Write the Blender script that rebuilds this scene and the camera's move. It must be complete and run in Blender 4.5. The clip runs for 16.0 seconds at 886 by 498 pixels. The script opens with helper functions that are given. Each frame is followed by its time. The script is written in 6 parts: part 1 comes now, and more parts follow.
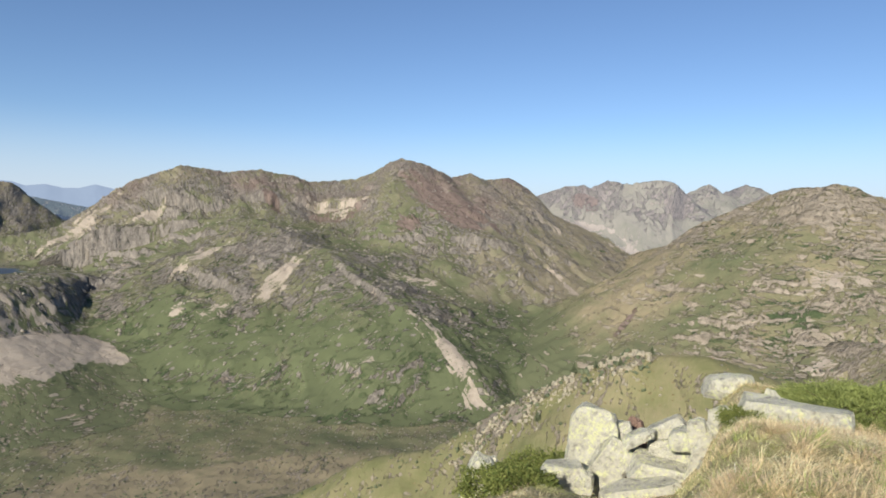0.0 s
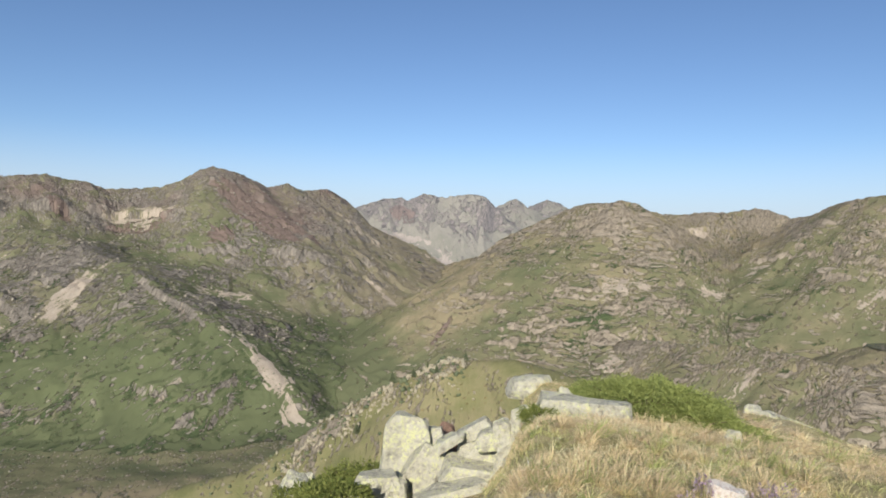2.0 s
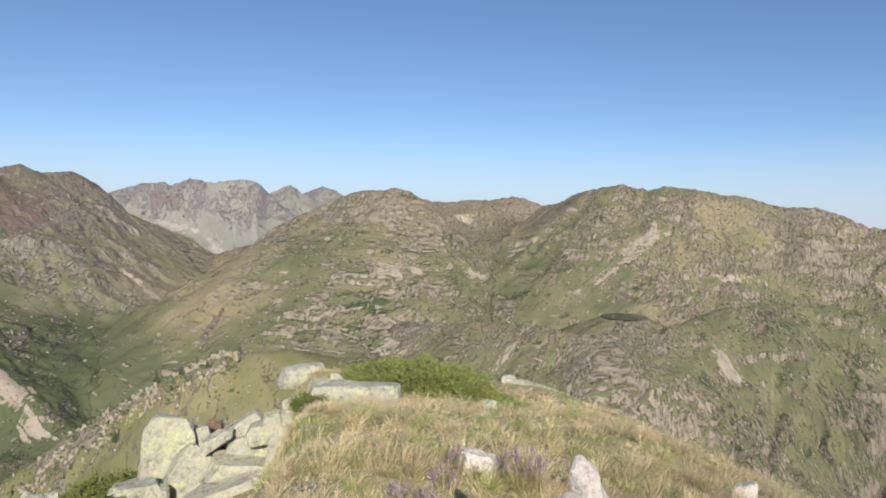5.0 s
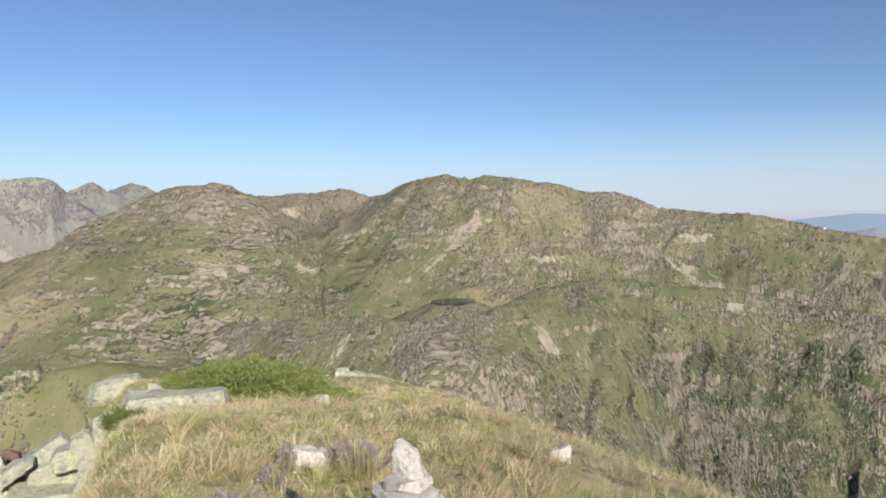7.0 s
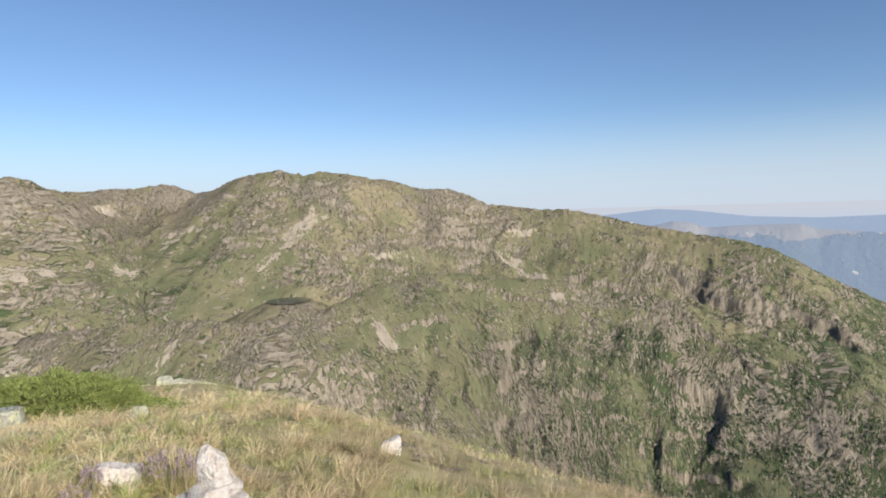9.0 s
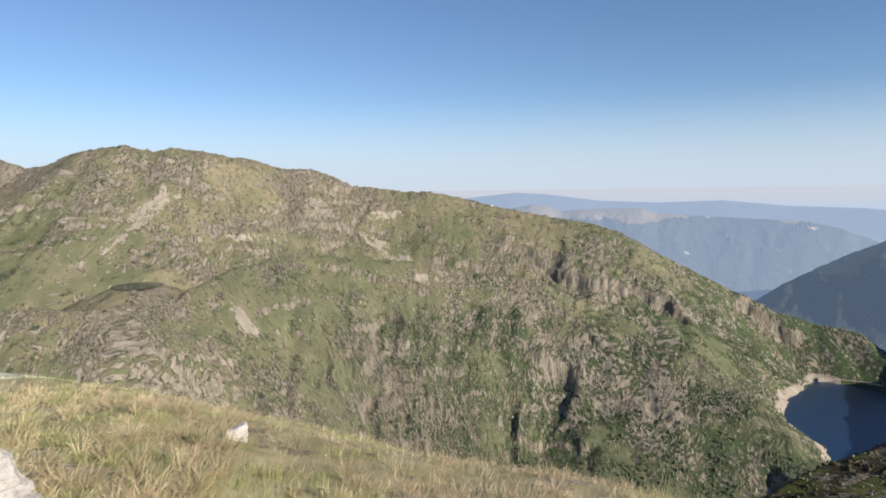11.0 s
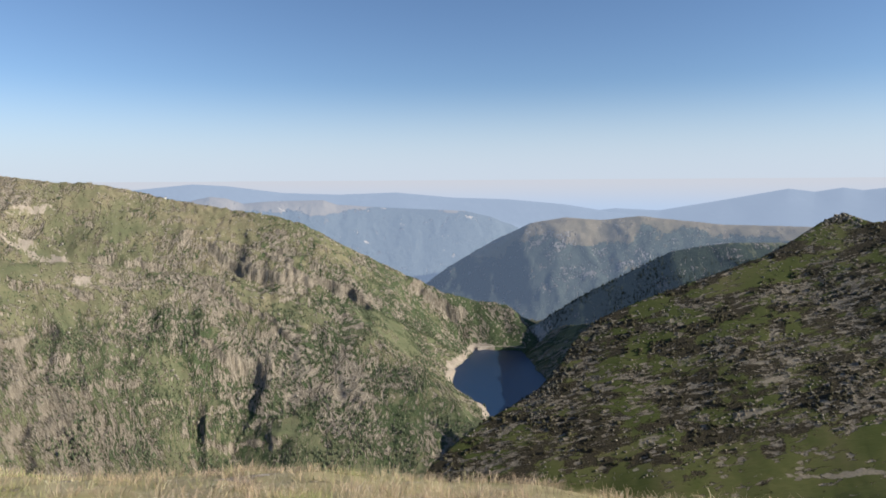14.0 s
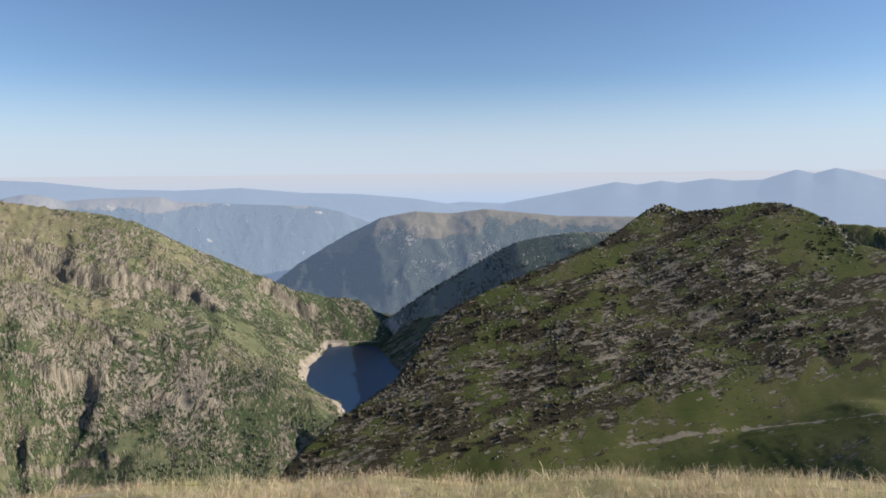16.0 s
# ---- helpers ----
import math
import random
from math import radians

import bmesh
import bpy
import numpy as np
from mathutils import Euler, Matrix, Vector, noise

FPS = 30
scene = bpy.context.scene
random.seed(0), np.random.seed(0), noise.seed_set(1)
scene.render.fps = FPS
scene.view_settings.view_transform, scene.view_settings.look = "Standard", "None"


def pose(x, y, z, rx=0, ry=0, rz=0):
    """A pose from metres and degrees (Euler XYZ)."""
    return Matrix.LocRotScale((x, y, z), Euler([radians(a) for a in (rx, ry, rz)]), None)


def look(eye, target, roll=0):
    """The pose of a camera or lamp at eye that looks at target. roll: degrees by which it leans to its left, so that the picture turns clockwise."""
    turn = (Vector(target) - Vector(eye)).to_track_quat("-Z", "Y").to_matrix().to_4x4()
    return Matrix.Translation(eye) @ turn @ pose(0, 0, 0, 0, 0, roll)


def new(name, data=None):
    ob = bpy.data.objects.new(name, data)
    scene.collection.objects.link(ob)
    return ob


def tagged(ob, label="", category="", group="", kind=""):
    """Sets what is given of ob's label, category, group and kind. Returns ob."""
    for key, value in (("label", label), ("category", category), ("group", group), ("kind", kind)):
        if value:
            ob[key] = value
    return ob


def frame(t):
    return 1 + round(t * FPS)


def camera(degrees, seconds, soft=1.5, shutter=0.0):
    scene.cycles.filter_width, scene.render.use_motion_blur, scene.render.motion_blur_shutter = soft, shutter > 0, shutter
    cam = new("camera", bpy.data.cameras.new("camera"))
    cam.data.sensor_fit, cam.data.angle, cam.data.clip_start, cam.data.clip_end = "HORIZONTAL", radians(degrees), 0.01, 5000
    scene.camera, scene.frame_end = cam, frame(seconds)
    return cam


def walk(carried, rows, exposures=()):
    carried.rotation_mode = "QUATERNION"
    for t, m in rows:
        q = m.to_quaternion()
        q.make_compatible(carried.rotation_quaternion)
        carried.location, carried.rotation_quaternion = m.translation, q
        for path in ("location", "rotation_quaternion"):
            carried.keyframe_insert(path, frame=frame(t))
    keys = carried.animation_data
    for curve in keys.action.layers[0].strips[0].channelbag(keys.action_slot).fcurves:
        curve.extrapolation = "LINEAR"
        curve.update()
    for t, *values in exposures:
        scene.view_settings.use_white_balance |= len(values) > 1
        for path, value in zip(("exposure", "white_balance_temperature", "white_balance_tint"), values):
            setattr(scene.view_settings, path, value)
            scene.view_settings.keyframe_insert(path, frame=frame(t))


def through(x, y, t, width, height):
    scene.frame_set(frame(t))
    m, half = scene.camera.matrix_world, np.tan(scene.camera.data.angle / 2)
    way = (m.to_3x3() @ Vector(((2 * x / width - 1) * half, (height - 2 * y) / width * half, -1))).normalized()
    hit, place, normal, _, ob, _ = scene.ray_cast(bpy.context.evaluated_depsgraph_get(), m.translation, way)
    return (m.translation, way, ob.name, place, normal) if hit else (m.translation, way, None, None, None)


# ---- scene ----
import functools

EYE = 1.6  # the first eye's height over the grass
cam = camera(67.7, 16.0, soft=1.75)
# seconds, place, yaw, pitch, roll
PATH = [
    (0, 0.000, 0.000, -0.000, -0.06, -2.36, 1.30),
    (0.5, 0.019, 0.022, 0.004, -3.77, -2.33, 1.54),
    (1, 0.035, 0.028, 0.004, -7.47, -1.71, 0.69),
    (1.5, 0.095, -0.005, 0.001, -11.84, -1.22, 1.29),
    (2, 0.143, -0.013, 0.002, -15.65, -0.99, 1.38),
    (2.5, 0.181, -0.019, 0.004, -18.33, -0.61, 1.30),
    (3, 0.220, -0.024, -0.003, -21.74, -0.43, 1.31),
    (3.5, 0.244, -0.031, -0.007, -25.47, -1.01, 1.33),
    (6, 0.301, -0.072, 0.005, -41.81, -1.68, -0.07),
    (6.5, 0.302, -0.091, 0.000, -45.90, -1.90, -0.76),
    (7, 0.326, -0.123, 0.002, -49.60, -2.52, -1.28),
    (7.5, 0.347, -0.152, 0.003, -53.54, -2.70, -1.35),
    (8, 0.351, -0.192, 0.004, -57.50, -2.91, -1.26),
    (8.5, 0.368, -0.214, -0.001, -61.18, -2.88, -1.38),
    (9, 0.387, -0.229, -0.011, -63.68, -3.15, -1.60),
    (11.5, 0.509, -0.385, -0.051, -80.29, -5.08, -0.88),
    (12, 0.507, -0.363, -0.059, -86.09, -5.06, -1.06),
    (12.5, 0.515, -0.351, -0.072, -91.03, -5.18, -0.59),
    (13, 0.514, -0.386, -0.077, -94.45, -5.25, -0.91),
    (13.5, 0.510, -0.421, -0.082, -98.61, -5.57, -0.89),
    (14, 0.504, -0.456, -0.087, -102.36, -5.92, -0.37),
    (14.5, 0.495, -0.491, -0.092, -105.67, -6.12, -0.44),
    (15, 0.484, -0.526, -0.097, -108.97, -6.14, -0.32),
    (15.5, 0.470, -0.561, -0.102, -111.60, -6.13, -0.46),
    (16, 0.454, -0.596, -0.107, -115.26, -6.48, -0.52),
]
walk(cam, [(t, pose(x, y, z + EYE, 90 + pitch, 0, yaw) @ pose(0, 0, 0, 0, 0, roll)) for t, x, y, z, yaw, pitch, roll in PATH],
     exposures=[(0.0, 0.42), (1.0, 0.42), (2.0, 0.32), (3.5, 0.30), (6.0, 0.34), (8.5, 0.38), (12.0, 0.41), (16.0, 0.41)])

# ---- sky and sun ----
SUN_BEARING, SUN_RISE = 206.0, 24.0
world = bpy.data.worlds.new("sky")
scene.world = world
world.use_nodes = True
wn = world.node_tree.nodes
sky = wn.new("ShaderNodeTexSky")
sky.sky_type, sky.sun_disc = "NISHITA", False
sky.sun_elevation, sky.sun_rotation = radians(SUN_RISE), radians(SUN_BEARING)
sky.altitude, sky.air_density, sky.dust_density, sky.ozone_density = 1500, 1.0, 0.3, 3.0
wn["Background"].inputs["Strength"].default_value = 0.086
# the air whitens towards the horizon
wl = world.node_tree.links
high = wn.new("ShaderNodeSeparateXYZ")
wl.new(wn.new("ShaderNodeTexCoord").outputs["Generated"], high.inputs[0])
pale = wn.new("ShaderNodeMapRange")
pale.interpolation_type = "SMOOTHSTEP"
for key, value in (("From Min", 0.0), ("From Max", 0.15), ("To Min", 0.85), ("To Max", 0.0)):
    pale.inputs[key].default_value = value
wl.new(high.outputs["Z"], pale.inputs["Value"])
air = wn.new("ShaderNodeMix")
air.data_type = "RGBA"
air.inputs[7].default_value = (5.2, 6.0, 7.3, 1)
wl.new(pale.outputs["Result"], air.inputs[0])
deep = wn.new("ShaderNodeMix")
deep.data_type, deep.blend_type = "RGBA", "MULTIPLY"
deep.inputs[0].default_value, deep.inputs[7].default_value = 1.0, (0.96, 1.0, 1.08, 1)
wl.new(sky.outputs["Color"], deep.inputs[6])
wl.new(deep.outputs[2], air.inputs[6])
wl.new(air.outputs[2], wn["Background"].inputs["Color"])
sun = new("sun", bpy.data.lights.new("sun", "SUN"))
sun.data.energy, sun.data.angle, sun.data.color = 5.0, radians(0.5), (1.0, 0.93, 0.82)
sun.matrix_world = look((300 * math.sin(radians(SUN_BEARING)), 300 * math.cos(radians(SUN_BEARING)), 300 * math.tan(radians(SUN_RISE))), (0, 0, 0))

# ---- materials ----
def material(name, rough=0.9, spec=0.2):
    m = bpy.data.materials.new(name)
    m.use_nodes = True
    b = m.node_tree.nodes["Principled BSDF"]
    b.inputs["Roughness"].default_value = rough
    b.inputs["Specular IOR Level"].default_value = spec
    return m, m.node_tree, b


def node(tree, kind, **values):
    n = tree.nodes.new(kind)
    for key, value in values.items():
        if key == "op":
            n.operation = value
        elif key in n.inputs:
            n.inputs[key].default_value = value
    return n


def noise_of(tree, vector, scale, detail=6.0, rough=0.6, distort=0.0):
    n = node(tree, "ShaderNodeTexNoise", Scale=scale, Detail=detail, Roughness=rough, Distortion=distort)
    tree.links.new(vector, n.inputs["Vector"])
    return n.outputs["Fac"]


def ramp_of(tree, value, *stops):
    n = tree.nodes.new("ShaderNodeValToRGB")
    e = n.color_ramp.elements
    while len(e) < len(stops):
        e.new(0.5)
    for k, (p, c) in zip(e, stops):
        k.position, k.color = p, (*c, 1) if len(c) == 3 else c
    tree.links.new(value, n.inputs["Fac"])
    return n.outputs["Color"]


def maths(tree, op, a, b=None, c=None):
    n = tree.nodes.new("ShaderNodeMath")
    n.operation = op
    for i, v in enumerate((a, b, c)):
        if v is None:
            continue
        if isinstance(v, (int, float)):
            n.inputs[i].default_value = v
        else:
            tree.links.new(v, n.inputs[i])
    return n.outputs[0]


def blend(tree, fac, a, b, mode="MIX"):
    n = tree.nodes.new("ShaderNodeMix")
    n.data_type, n.blend_type = "RGBA", mode
    for i, v in ((0, fac), (6, a), (7, b)):
        if isinstance(v, (int, float)):
            n.inputs[i].default_value = v
        elif isinstance(v, tuple):
            n.inputs[i].default_value = (*v, 1)
        else:
            tree.links.new(v, n.inputs[i])
    return n.outputs[2]


def sharpen(tree, value, lo, hi):
    n = tree.nodes.new("ShaderNodeMapRange")
    n.interpolation_type = "SMOOTHSTEP"
    n.inputs["From Min"].default_value, n.inputs["From Max"].default_value = lo, hi
    tree.links.new(value, n.inputs["Value"])
    return n.outputs["Result"]


def place_of(tree):
    return tree.nodes.new("ShaderNodeNewGeometry").outputs["Position"]


def relieve(tree, bsdf, height, distance, strength=1.0):
    n = node(tree, "ShaderNodeBump", Strength=strength, Distance=distance)
    tree.links.new(height, n.inputs["Height"])
    tree.links.new(n.outputs["Normal"], bsdf.inputs["Normal"])


def mountain_material(name, size, grass, rock, scree, wood, veil=None, relief_m=3.6):
    """Grass, rock, scree and brushwood by the cover attribute; size: metres of the main patches; veil: far blue air over a backdrop."""
    m, tree, bsdf = material(name, 0.95, 0.08)
    pos = place_of(tree)
    cover = tree.nodes.new("ShaderNodeVertexColor")
    cover.layer_name = "cover"
    parts = tree.nodes.new("ShaderNodeSeparateColor")
    tree.links.new(cover.outputs["Color"], parts.inputs["Color"])
    bedded, upright = node(tree, "ShaderNodeVectorMath", op="MULTIPLY"), node(tree, "ShaderNodeVectorMath", op="MULTIPLY")
    for n, squeeze in ((bedded, (0.8, 0.8, 1.7)), (upright, (1.25, 1.25, 0.5))):
        tree.links.new(pos, n.inputs[0])
        n.inputs[1].default_value = squeeze
    big, mid, fine = noise_of(tree, pos, 1 / (6 * size), 5), noise_of(tree, bedded.outputs[0], 1 / size, 9, 0.67), noise_of(tree, pos, 4 / size, 6, 0.7)
    flute = noise_of(tree, upright.outputs[0], 1.3 / size, 7, 0.62)
    speck = noise_of(tree, pos, 9 / size, 3, 0.6)
    cells = node(tree, "ShaderNodeTexVoronoi", Scale=2.2 / size, Randomness=1.0)
    wobble = node(tree, "ShaderNodeVectorMath", op="MULTIPLY_ADD")
    jitter = node(tree, "ShaderNodeTexNoise", Scale=3.0 / size, Detail=3.0)
    tree.links.new(pos, jitter.inputs["Vector"])
    tree.links.new(jitter.outputs["Color"], wobble.inputs[0])
    wobble.inputs[1].default_value = (0.5 * size, 0.5 * size, 0.5 * size)
    tree.links.new(pos, wobble.inputs[2])
    tree.links.new(wobble.outputs[0], cells.inputs["Vector"])
    chip = tree.nodes.new("ShaderNodeSeparateColor")
    tree.links.new(cells.outputs["Color"], chip.inputs["Color"])
    chip = chip.outputs["Red"]
    g = ramp_of(tree, maths(tree, "ADD", maths(tree, "MULTIPLY", big, 0.45), maths(tree, "MULTIPLY", noise_of(tree, pos, 0.8 / size, 8, 0.68), 0.55)), (0.40, grass[0]), (0.5, grass[1]), (0.60, grass[2]))
    r = ramp_of(tree, maths(tree, "ADD", maths(tree, "MULTIPLY", flute, 0.85), maths(tree, "MULTIPLY", chip, 0.15)), (0.36, rock[0]), (0.48, rock[1]), (0.62, rock[2]))
    r = blend(tree, sharpen(tree, cover.outputs["Alpha"], 0.05, 1.0), r, blend(tree, fine, (0.20, 0.145, 0.115), (0.31, 0.23, 0.185)))
    s = ramp_of(tree, speck, (0.3, scree[0]), (0.6, scree[1]))
    rocky = sharpen(tree, maths(tree, "ADD", parts.outputs["Red"], maths(tree, "ADD", maths(tree, "MULTIPLY", maths(tree, "SUBTRACT", mid, 0.5), 3.3), maths(tree, "MULTIPLY", maths(tree, "SUBTRACT", chip, 0.5), 0.2))), 0.42, 0.56)
    stony = sharpen(tree, maths(tree, "ADD", parts.outputs["Green"], maths(tree, "MULTIPLY", maths(tree, "SUBTRACT", mid, 0.5), 2.4)), 0.42, 0.56)
    woody = sharpen(tree, maths(tree, "ADD", parts.outputs["Blue"], maths(tree, "MULTIPLY", maths(tree, "SUBTRACT", fine, 0.5), 2.2)), 0.45, 0.60)
    c = blend(tree, rocky, g, r)
    c = blend(tree, stony, c, s)
    c = blend(tree, woody, c, ramp_of(tree, speck, (0.35, wood[0]), (0.65, wood[1])))
    tree.links.new(c, bsdf.inputs["Base Color"])
    h = maths(tree, "ADD", maths(tree, "MULTIPLY", maths(tree, "ADD", maths(tree, "MULTIPLY", flute, 1.4), maths(tree, "MULTIPLY", chip, 0.25)), maths(tree, "MULTIPLY", rocky, maths(tree, "SUBTRACT", 1.0, stony))), maths(tree, "MULTIPLY", fine, 0.22))
    h = maths(tree, "ADD", h, maths(tree, "MULTIPLY", maths(tree, "MULTIPLY", speck, woody), 0.5))
    relieve(tree, bsdf, h, relief_m, 1.0)
    # veil: haze painted on as a faint glow of the slope itself
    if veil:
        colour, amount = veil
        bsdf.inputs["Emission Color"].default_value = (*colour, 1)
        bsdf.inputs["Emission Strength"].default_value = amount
    return m


def slope_material(name, grass, rock, scree, wood, grain=1.0, veil=None, steep=0.4, strewn=0.90, bare=0.0):
    """A mountainside: turf with flecks of rock, scrub and scree that run down the fall line (attribute lie: along, down, dryness)."""
    m, tree, bsdf = material(name, 0.95, 0.08)
    pos = place_of(tree)
    cover = tree.nodes.new("ShaderNodeVertexColor")
    cover.layer_name = "cover"
    parts = tree.nodes.new("ShaderNodeSeparateColor")
    tree.links.new(cover.outputs["Color"], parts.inputs["Color"])
    lie = tree.nodes.new("ShaderNodeAttribute")
    lie.attribute_name = "lie"
    lay, at_z = tree.nodes.new("ShaderNodeSeparateXYZ"), tree.nodes.new("ShaderNodeSeparateXYZ")
    tree.links.new(lie.outputs["Vector"], lay.inputs[0])
    tree.links.new(pos, at_z.inputs[0])

    def stretched(down, up):
        n = tree.nodes.new("ShaderNodeCombineXYZ")
        tree.links.new(lay.outputs["X"], n.inputs[0])
        tree.links.new(maths(tree, "MULTIPLY", lay.outputs["Y"], down), n.inputs[1])
        tree.links.new(maths(tree, "MULTIPLY", at_z.outputs["Z"], up), n.inputs[2])
        return n.outputs[0]

    fall, bed = stretched(steep, 0.4 * steep), stretched(0.6, 0.9)
    clump, fleck, chip = noise_of(tree, fall, 1 / (12 * grain), 6, 0.68, 0.5), noise_of(tree, fall, 1 / (4.2 * grain), 4, 0.6, 0.3), noise_of(tree, pos, 1 / (2.0 * grain), 3, 0.6)
    ledge, wide, broad = noise_of(tree, bed, 1 / (8 * grain), 5, 0.64, 0.5), noise_of(tree, pos, 1 / (48 * grain), 6, 0.62), noise_of(tree, pos, 1 / (190 * grain), 4, 0.55)
    cells = node(tree, "ShaderNodeTexVoronoi", Scale=1 / (5.0 * grain), Randomness=1.0)
    tree.links.new(stretched(0.45, 0.1), cells.inputs["Vector"])
    lot = tree.nodes.new("ShaderNodeSeparateColor")
    tree.links.new(cells.outputs["Color"], lot.inputs["Color"])
    off = lambda v, k: maths(tree, "MULTIPLY", maths(tree, "SUBTRACT", v, 0.5), k)
    total = lambda *v: functools.reduce(lambda p, q: maths(tree, "ADD", p, q), v)
    g = ramp_of(tree, total(lay.outputs["Z"], off(wide, 1.3), off(fleck, 0.55), off(broad, 0.8)), (0.12, grass[0]), (0.48, grass[1]), (0.85, grass[2]))
    tone = ramp_of(tree, total(maths(tree, "MULTIPLY", fleck, 0.62), maths(tree, "MULTIPLY", chip, 0.38)), (0.36, rock[0]), (0.49, rock[1]), (0.64, rock[2]))
    tone = blend(tree, sharpen(tree, total(cover.outputs["Alpha"], off(wide, 0.9)), 0.15, 0.9), tone, blend(tree, fleck, (0.155, 0.118, 0.098), (0.265, 0.20, 0.165)))
    rocky = sharpen(tree, total(parts.outputs["Red"], off(clump, 1.8), off(ledge, 0.3), off(fleck, 2.3), off(chip, 0.7), off(wide, 1.3), bare), 0.45, 0.58)
    crack = sharpen(tree, total(fleck, off(clump, 0.5)), 0.40, 0.31)
    tone = blend(tree, maths(tree, "MULTIPLY", crack, 0.7), tone, (0.075, 0.078, 0.058))
    stony = sharpen(tree, total(parts.outputs["Green"], off(clump, 1.5), off(wide, 1.0), off(fleck, 0.5)), 0.43, 0.55)
    woody = sharpen(tree, total(parts.outputs["Blue"], off(noise_of(tree, fall, 1 / (11 * grain), 5, 0.68), 2.0), off(wide, 1.3), off(chip, 0.5)), 0.46, 0.58)
    loose = maths(tree, "MULTIPLY", maths(tree, "GREATER_THAN", total(lot.outputs["Red"], maths(tree, "MULTIPLY", parts.outputs["Red"], 0.32), off(wide, 0.7)), strewn), sharpen(tree, maths(tree, "ADD", cells.outputs["Distance"], off(chip, 0.5)), 0.48, 0.36))
    c = blend(tree, woody, g, ramp_of(tree, total(maths(tree, "MULTIPLY", chip, 0.6), maths(tree, "MULTIPLY", fleck, 0.4)), (0.38, wood[0]), (0.62, wood[1])))
    c = blend(tree, maths(tree, "MULTIPLY", loose, 0.85), c, blend(tree, lot.outputs["Green"], rock[1], rock[2]))
    c = blend(tree, rocky, c, tone)
    c = blend(tree, stony, c, ramp_of(tree, total(maths(tree, "MULTIPLY", chip, 0.5), maths(tree, "MULTIPLY", clump, 0.5)), (0.36, scree[0]), (0.62, scree[1])))
    tree.links.new(c, bsdf.inputs["Base Color"])
    h = maths(tree, "MULTIPLY", maths(tree, "MULTIPLY", rocky, maths(tree, "SUBTRACT", 1.0, stony)), total(maths(tree, "MULTIPLY", clump, 7.0), maths(tree, "MULTIPLY", fleck, 3.6), 0.6))
    h = total(h, maths(tree, "MULTIPLY", maths(tree, "MULTIPLY", chip, woody), 1.5), maths(tree, "MULTIPLY", loose, 0.8), maths(tree, "MULTIPLY", fleck, 0.7))
    relieve(tree, bsdf, h, grain, 1.0)
    # Blue air in front of far slopes, given as emission of the surface
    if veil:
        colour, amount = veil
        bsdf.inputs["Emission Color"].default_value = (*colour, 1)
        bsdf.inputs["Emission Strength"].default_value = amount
    return m


# Darkest green raised and dulled a little, with haze in the colour
GRASS = ((0.122, 0.133, 0.072), (0.172, 0.166, 0.094), (0.27, 0.228, 0.142))
ROCK = ((0.175, 0.15, 0.116), (0.262, 0.224, 0.17), (0.38, 0.328, 0.255))
SCREE = ((0.285, 0.24, 0.19), (0.41, 0.352, 0.28))
WOOD = ((0.052, 0.073, 0.036), (0.105, 0.13, 0.062))
M_FLANK = slope_material("alpine_flank", GRASS, ROCK, SCREE, WOOD, grain=1.2, bare=0.15)
M_MASSIF = slope_material("massif_rock", ((0.112, 0.128, 0.066), (0.162, 0.16, 0.094), (0.235, 0.205, 0.14)), ((0.125, 0.113, 0.098), (0.195, 0.175, 0.148), (0.315, 0.28, 0.232)), SCREE, WOOD, grain=1.7, bare=0.12)
# Turf and heath toned down, fine shade among them put into the colour
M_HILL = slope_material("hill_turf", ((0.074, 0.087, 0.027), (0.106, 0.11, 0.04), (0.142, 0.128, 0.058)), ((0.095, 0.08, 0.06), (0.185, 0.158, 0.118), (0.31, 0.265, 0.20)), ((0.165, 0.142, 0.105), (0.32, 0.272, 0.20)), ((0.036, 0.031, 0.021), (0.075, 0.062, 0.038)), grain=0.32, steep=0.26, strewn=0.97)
M_KNOLL = slope_material("knoll_turf", ((0.135, 0.146, 0.06), (0.205, 0.196, 0.093), (0.285, 0.25, 0.138)), ROCK, SCREE, WOOD, grain=0.2, strewn=0.95, bare=0.06)
M_TURF = mountain_material("summit_turf", 0.8, ((0.27, 0.245, 0.11), (0.40, 0.335, 0.175), (0.52, 0.43, 0.255)), ((0.28, 0.22, 0.15), (0.38, 0.31, 0.23), (0.5, 0.43, 0.34)), SCREE, WOOD, relief_m=0.12)
# Plateau slopes: bluish woods and a surface glow carry the haze
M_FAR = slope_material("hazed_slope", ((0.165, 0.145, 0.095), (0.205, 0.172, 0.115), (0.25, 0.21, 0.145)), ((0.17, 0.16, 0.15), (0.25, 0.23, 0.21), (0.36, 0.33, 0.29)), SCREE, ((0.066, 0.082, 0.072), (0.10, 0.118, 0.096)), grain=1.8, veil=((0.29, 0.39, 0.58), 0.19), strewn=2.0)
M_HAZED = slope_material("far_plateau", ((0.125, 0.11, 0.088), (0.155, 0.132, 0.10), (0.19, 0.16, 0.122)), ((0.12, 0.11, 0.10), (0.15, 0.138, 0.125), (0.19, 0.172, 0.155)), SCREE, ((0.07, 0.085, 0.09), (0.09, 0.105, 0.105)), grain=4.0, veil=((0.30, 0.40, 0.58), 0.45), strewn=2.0)
